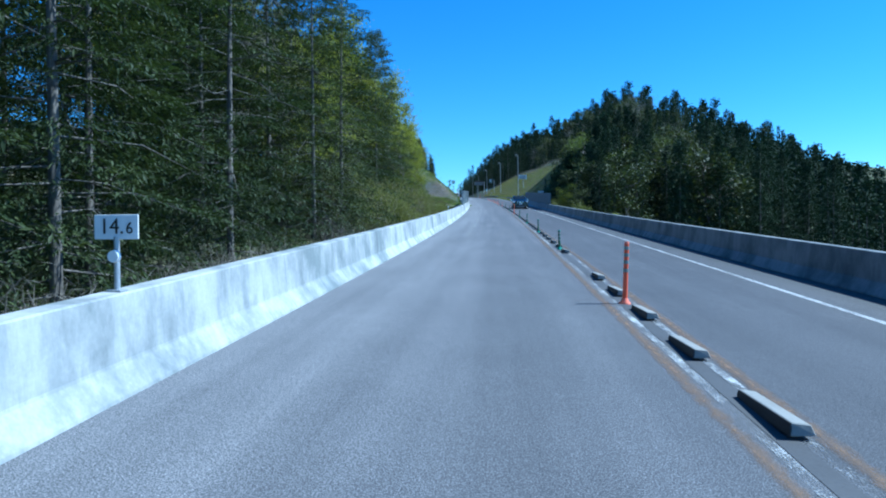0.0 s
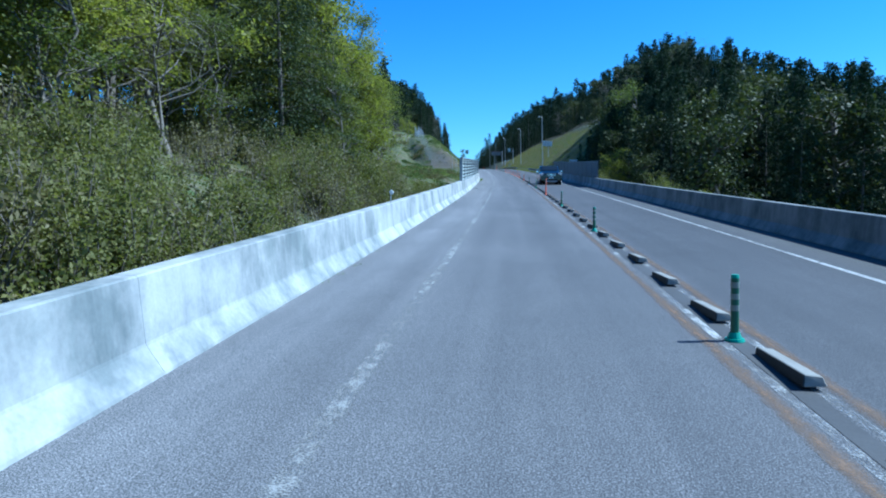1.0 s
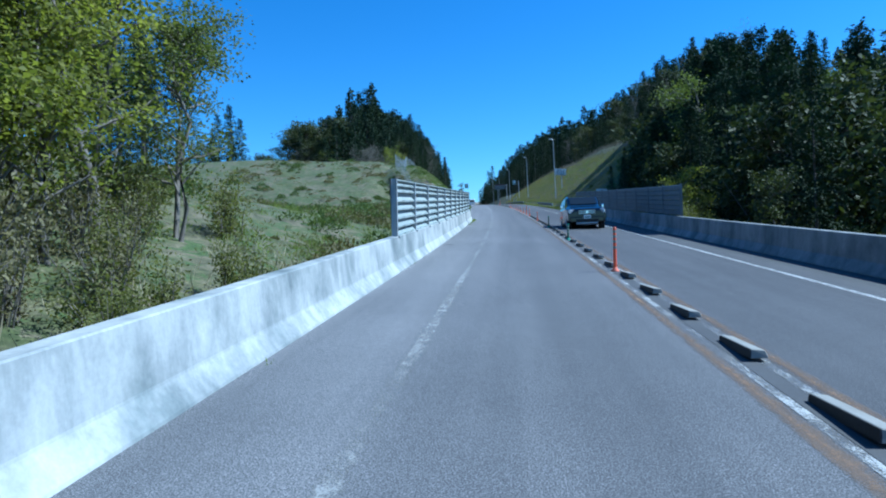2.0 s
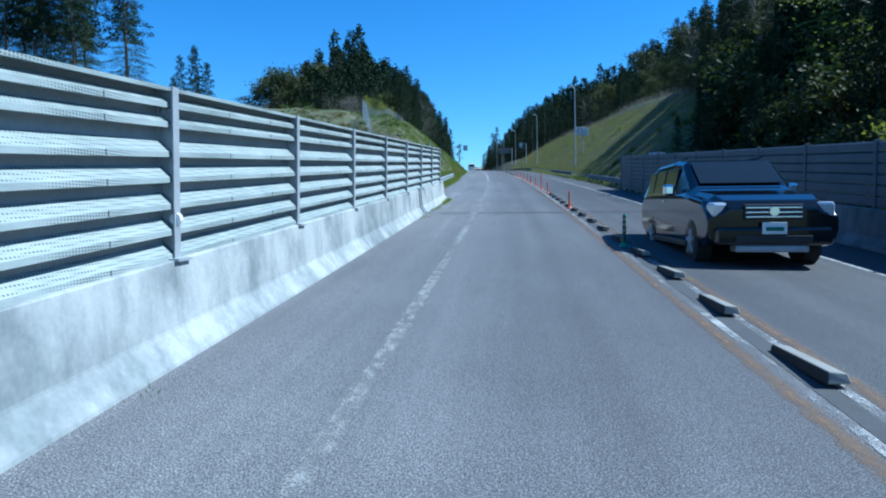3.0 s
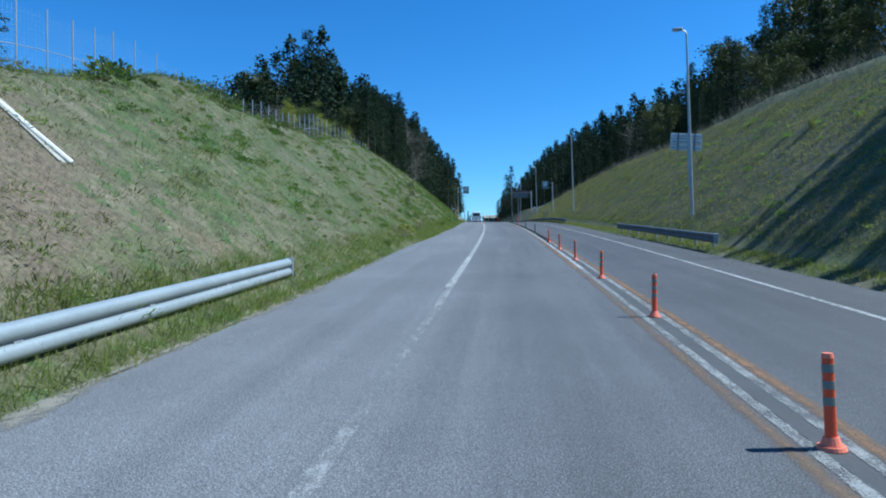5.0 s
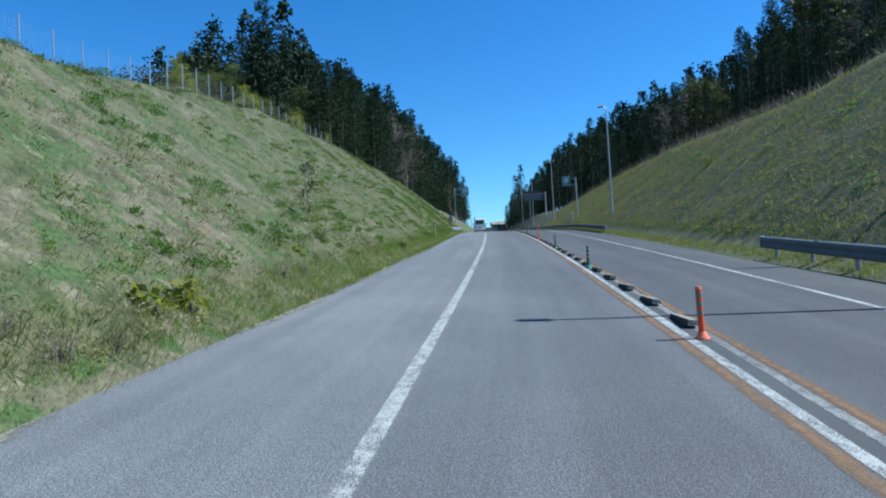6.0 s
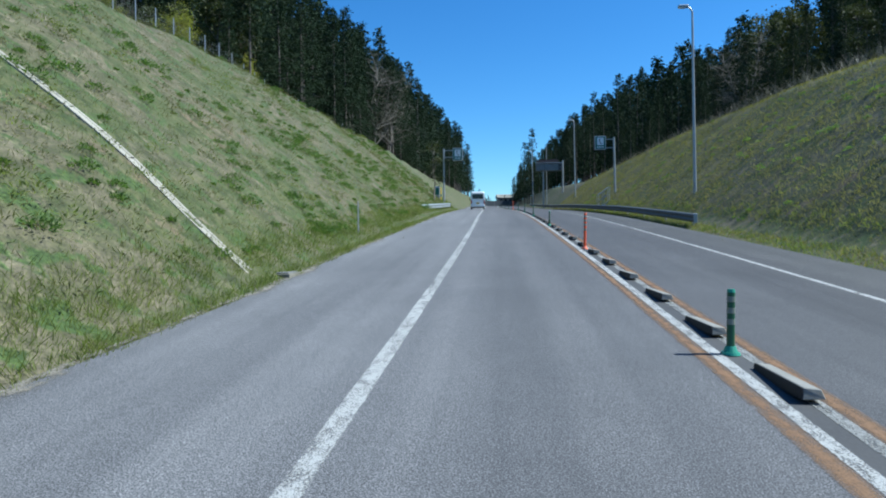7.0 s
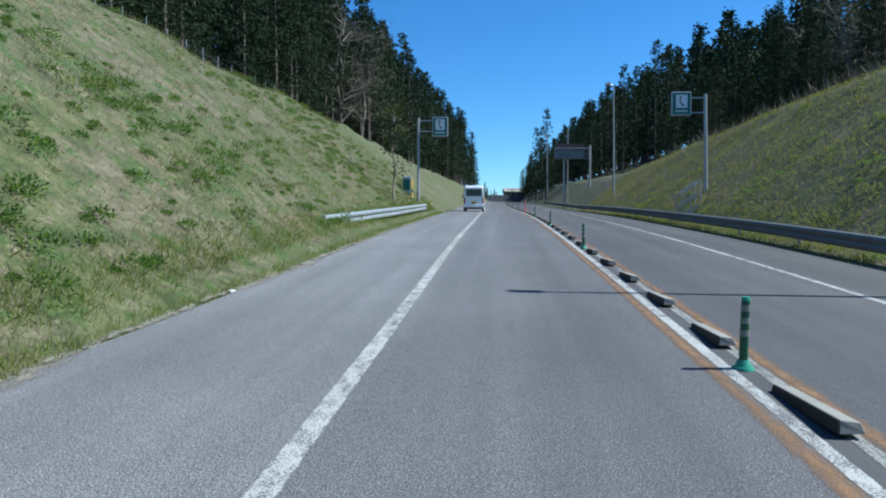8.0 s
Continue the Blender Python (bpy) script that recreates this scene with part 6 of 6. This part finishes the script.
def build_verge():
    """Broken concrete edging half buried along the grass."""
    rng = random.Random(8)
    thing = empty("edging", Matrix(), "low weathered concrete edging, partly overgrown, along the asphalt", "kerb")
    tagged(thing, kind="structure")
    y = 95.2
    while y < 226:
        o = float(ridge(LEFT_EDGE, y + 0.3)) - 0.1
        if rng.random() < 0.22:
            bm = box(bmesh.new(), -0.09, 0.09, -0.29, 0.29, -0.15, -0.02 + rng.uniform(-0.02, 0.02), 0.012)
            bmesh.ops.transform(bm, matrix=stand(y + 0.3, o + rng.uniform(-0.02, 0.02), 0.0, rng.uniform(-2, 2)), verts=bm.verts)
            part("edge_stone", bm, EDGE, thing)
        y += 0.6


def build_litter():
    """A stone, a scrap of white litter and a thin marker stake beside the road."""
    rng = random.Random(23)

    def lump(name, y, off, h, size, material, label, category):
        bm = bmesh.new()
        bmesh.ops.create_icosphere(bm, subdivisions=2, radius=1.0)
        for v in bm.verts:
            v.co *= rng.uniform(0.82, 1.12)
            v.co = Vector((v.co.x * size[0], v.co.y * size[1], max(v.co.z, -0.6) * size[2] + 0.6 * size[2]))
        ob = part(name, bm, material)
        ob.matrix_world = stand(y, off, h, rng.uniform(0, 90))
        tagged(ob, label, category)
    lump("stone", 181.2, 1.99, 0.006, (0.06, 0.05, 0.035), EDGE, "small brown stone lying on the white centre line", "stone")
    lump("litter", 181.0, -3.62, float(ground_h(-3.62, 181.0)) + 0.02, (0.07, 0.05, 0.03), WHITE, "scrap of white litter in the grass by the road", "litter")
    for y, off, r in ((88.2, -2.2, 0.018), (85.3, -2.35, 0.03), (96.4, -2.9, 0.03), (97.3, -3.1, 0.024), (99.1, -3.4, 0.028)):
        lump("stone", y, off, 0.002, (r * 1.3, r, r * 0.8), PALE_EDGE, "small pale stone lying on the shoulder", "stone")
    top, foot = ground(118.4, -7.7), ground(118.6, -6.35)
    bm = rod(bmesh.new(), top + Vector((0, 0, 0.05)), foot + Vector((0, 0, 0.05)), 0.035, sides=8)
    tagged(part("drain_pipe", bm, WHITE), "pale half-buried plastic pipe lying down the slope", "drain pipe")
    m = stand(169.6, -4.15, float(ground_h(-4.15, 169.6)))
    ob = part("marker_stake", rod(bmesh.new(), (0, 0, -0.2), (0, 0, 0.9), 0.022, 0.018, 8), STEEL)
    ob.matrix_world = m
    tagged(ob, "thin grey metal marker stake in the grass", "marker post")


# ---- vehicles ----
def loft(bm, rows):
    made = [[bm.verts.new(p) for p in row] for row in rows]
    for a, b in zip(made, made[1:]):
        for i in range(len(a)):
            j = (i + 1) % len(a)
            bm.faces.new((a[i], a[j], b[j], b[i]))
    bm.faces.new(made[0][::-1])
    bm.faces.new(made[-1])
    return bm


def car_ring(y, half, low, waist, top, inset, tuck=0.04):
    """One cross-section of a car body at the length y."""
    right = [(half - tuck, low), (half, low + 0.12), (half, waist), (half - 0.02, waist + 0.06), (half - inset, top - 0.06), (half - inset - 0.08, top)]
    return [Vector((x, y, z)) for x, z in right] + [Vector((-x, y, z)) for x, z in reversed(right)]


def wheels(thing, xs, ys, r, width):
    for x in xs:
        for y in ys:
            tyre = part("wheel", rod(bmesh.new(), (x - width / 2, y, r), (x + width / 2, y, r), r, sides=28), plain("tyre_rubber", (0.018, 0.018, 0.019), 0.85), thing, "black rubber tyre")
            s = 1 if x > 0 else -1
            rim = rod(bmesh.new(), (x + s * (width / 2 - 0.03), y, r), (x + s * (width / 2 + 0.002), y, r), r * 0.60, sides=20)
            part("rim", rim, SIGN_BLACK, tyre, "dark rim")
            for k in range(5):
                a = 2 * math.pi * k / 5 + 0.3
                tip = (x + s * (width / 2 + 0.006), y + 0.56 * r * math.cos(a), r + 0.56 * r * math.sin(a))
                part("spoke", rod(bmesh.new(), (x + s * (width / 2 + 0.006), y, r), tip, 0.035, 0.028, 6), PALE_STEEL, tyre, "silver spoke")


def build_van():
    paint = plain("white_car_paint", (0.84, 0.85, 0.85), 0.3, 0.0, 0.6, 0.03)
    thing = empty("minivan", stand(219.3, -1.75, 0.0), "small white van with a dark rear window, on the lane", "van")
    half = 0.735
    rows = []
    for y, low, waist, top, inset in ((0.0, 0.42, 1.02, 1.70, 0.10), (0.06, 0.30, 1.04, 1.82, 0.08), (0.35, 0.26, 1.05, 1.87, 0.07), (1.6, 0.26, 1.05, 1.89, 0.07), (2.4, 0.26, 1.04, 1.86, 0.08), (2.85, 0.26, 1.02, 1.72, 0.10), (3.15, 0.27, 0.98, 1.30, 0.12), (3.32, 0.30, 0.80, 0.98, 0.12), (3.38, 0.36, 0.62, 0.84, 0.12)):
        rows.append(car_ring(y, half, low, waist, top, inset))
    bm = loft(bmesh.new(), rows)
    body = part("body", bm, paint, thing)
    mod = body.modifiers.new("round", "BEVEL")
    mod.width, mod.segments, mod.limit_method = 0.03, 2, "ANGLE"
    part("rear_window", box(bmesh.new(), -0.56, 0.56, -0.03, 0.03, 1.10, 1.60, 0.02), GLASS, thing, "dark tinted rear window")
    for s in (-1, 1):
        for y0, y1 in ((0.25, 1.15), (1.22, 2.05), (2.12, 2.75)):
            part("side_window", box(bmesh.new(), s * 0.70 - 0.025, s * 0.70 + 0.02, y0, y1, 1.13, 1.62, 0.015), GLASS, thing)
        part("tail_light", box(bmesh.new(), s * 0.66 - 0.06, s * 0.66 + 0.06, -0.03, 0.06, 0.58, 0.98, 0.015), plain("red_lens", (0.32, 0.015, 0.012), 0.25), thing, "red tail light")
        mirror = box(bmesh.new(), s * 0.86 - 0.07, s * 0.86 + 0.07, 2.72, 2.82, 1.12, 1.32, 0.025)
        part("door_mirror", mirror, SIGN_BLACK, thing)
    part("rear_bumper", box(bmesh.new(), -0.72, 0.72, -0.07, 0.12, 0.30, 0.50, 0.03), paint, thing)
    part("under_bumper", box(bmesh.new(), -0.66, 0.66, -0.02, 0.3, 0.18, 0.31, 0.02), SIGN_BLACK, thing, "black lower trim")
    part("plate", box(bmesh.new(), -0.165, 0.165, -0.055, -0.03, 0.56, 0.725, 0.004), YELLOW, thing, "blank yellow plate")
    bar = bmesh.new()
    box(bar, -0.12, 0.12, -0.06, -0.054, 0.60, 0.66)
    part("plate_bar", bar, SIGN_BLACK, thing, "plain dark bar")
    part("wiper", rod(bmesh.new(), (0.05, -0.05, 1.12), (0.40, -0.045, 1.20), 0.01), SIGN_BLACK, thing)
    part("windscreen", box(bmesh.new(), -0.60, 0.60, -0.02, 0.02, -0.34, 0.34, 0.01, Matrix.Translation((0, 3.02, 1.42)) @ Matrix.Rotation(radians(35), 4, "X")), GLASS, thing)
    wheels(thing, (-0.65, 0.65), (0.55, 2.75), 0.27, 0.15)


def build_suv():
    paint = plain("black_car_paint", (0.004, 0.005, 0.008), 0.12, 0.0, 0.6, 0.05)
    paint.node_tree.nodes["Principled BSDF"].inputs["Specular IOR Level"].default_value = 0.3
    chrome = plain("chrome", (0.75, 0.76, 0.78), 0.15, 1.0)
    lens = plain("clear_lens", (0.55, 0.57, 0.60), 0.08, 0.3, 1.0)
    # local y runs from the nose (0) to the tail; the nose faces the coming camera
    thing = empty("off_road_car", stand(77.1, 3.5, 0.0), "black off-road car with a chrome grille and roof rails", "car")
    half = 0.89
    rows = []
    for y, low, waist, top, inset in ((0.0, 0.42, 0.68, 0.86, 0.22), (0.10, 0.34, 0.78, 0.98, 0.16), (0.35, 0.30, 0.92, 1.06, 0.12), (1.05, 0.28, 1.00, 1.14, 0.10), (1.30, 0.28, 1.02, 1.22, 0.12), (1.95, 0.28, 1.03, 1.66, 0.16), (2.5, 0.28, 1.04, 1.71, 0.14), (3.7, 0.28, 1.05, 1.70, 0.14), (4.25, 0.32, 1.05, 1.62, 0.16), (4.50, 0.40, 1.00, 1.15, 0.14), (4.56, 0.46, 0.90, 1.05, 0.16)):
        rows.append(car_ring(y, half, low, waist, top, inset))
    body = part("body", loft(bmesh.new(), rows), paint, thing)
    mod = body.modifiers.new("round", "BEVEL")
    mod.width, mod.segments, mod.limit_method = 0.075, 4, "ANGLE"
    screen = Matrix.Translation((0, 1.60, 1.455)) @ Matrix.Rotation(radians(-56.5), 4, "X")
    part("windscreen", box(bmesh.new(), -0.63, 0.63, -0.010, 0.006, -0.345, 0.335, 0.004, screen), GLASS, thing, "dark windscreen")
    for s in (-1, 1):
        for y0, y1 in ((2.0, 2.75), (2.85, 3.55), (3.65, 4.15)):
            pane = Matrix.Translation((s * 0.815, (y0 + y1) / 2, 1.36)) @ Matrix.Rotation(radians(-s * 11), 4, "Y")
            part("side_window", box(bmesh.new(), -0.012, 0.012, -(y1 - y0) / 2, (y1 - y0) / 2, -0.2, 0.2, 0.008, pane), GLASS, thing)
        lamp = Matrix.Translation((s * 0.66, 0.10, 0.84)) @ Matrix.Rotation(radians(-s * 18), 4, "Z")
        part("headlight", box(bmesh.new(), -0.19, 0.19, -0.06, 0.12, -0.11, 0.11, 0.04, lamp), lens, thing, "clear headlight")
        fog = bmesh.new()
        bmesh.ops.create_cone(fog, cap_ends=True, segments=18, radius1=0.075, radius2=0.07, depth=0.06, matrix=Matrix.Translation((s * 0.66, 0.02, 0.50)) @ FACE)
        part("fog_lamp", fog, lens, thing)
        part("door_mirror", box(bmesh.new(), s * 1.0 - 0.09, s * 1.0 + 0.09, 1.75, 1.88, 1.08, 1.27, 0.04), chrome, thing, "chromed door mirror")
        part("roof_rail", rod(bmesh.new(), (s * 0.62, 2.15, 1.735), (s * 0.62, 3.95, 1.73), 0.022), SIGN_BLACK, thing)
        part("door_handle", box(bmesh.new(), s * 0.89 - 0.02, s * 0.89 + 0.02, 2.55, 2.72, 0.98, 1.02, 0.008), chrome, thing)
        part("sill", box(bmesh.new(), s * 0.87 - 0.03, s * 0.87 + 0.03, 1.1, 3.4, 0.26, 0.36, 0.015), SIGN_BLACK, thing)
    grille = part("grille", box(bmesh.new(), -0.40, 0.40, -0.03, 0.06, 0.70, 0.92, 0.015), SIGN_BLACK, thing, "black grille")
    for i in range(3):
        part("grille_bar", box(bmesh.new(), -0.38, 0.38, -0.045, -0.02, 0.73 + 0.065 * i, 0.755 + 0.065 * i, 0.006), chrome, grille, "chrome bar")
    bm = bmesh.new()
    bmesh.ops.create_cone(bm, cap_ends=True, segments=20, radius1=0.07, radius2=0.065, depth=0.03, matrix=Matrix.Translation((0, -0.05, 0.82)) @ FACE)
    part("badge", bm, chrome, grille, "round chrome badge")
    part("bumper", box(bmesh.new(), -0.80, 0.80, -0.06, 0.20, 0.34, 0.60, 0.05), paint, thing)
    part("lower_intake", box(bmesh.new(), -0.52, 0.52, -0.075, -0.02, 0.38, 0.48, 0.01), SIGN_BLACK, thing)
    part("skid_plate", box(bmesh.new(), -0.5, 0.5, -0.02, 0.25, 0.24, 0.34, 0.02), STEEL, thing)
    part("plate", box(bmesh.new(), -0.165, 0.165, -0.085, -0.062, 0.50, 0.665, 0.004), WHITE, thing, "blank white plate")
    part("plate_bar", box(bmesh.new(), -0.12, 0.12, -0.091, -0.084, 0.545, 0.60), SIGN_GREEN, thing, "plain green bar")
    wheels(thing, (-0.78, 0.78), (0.82, 3.55), 0.35, 0.22)


build_km_signs()
build_lamps()
build_phones()
build_message_board()
build_back_sign()
build_drains()
build_van()
build_suv()
build_fence()
build_woods()
build_grass()
build_verge()
build_litter()
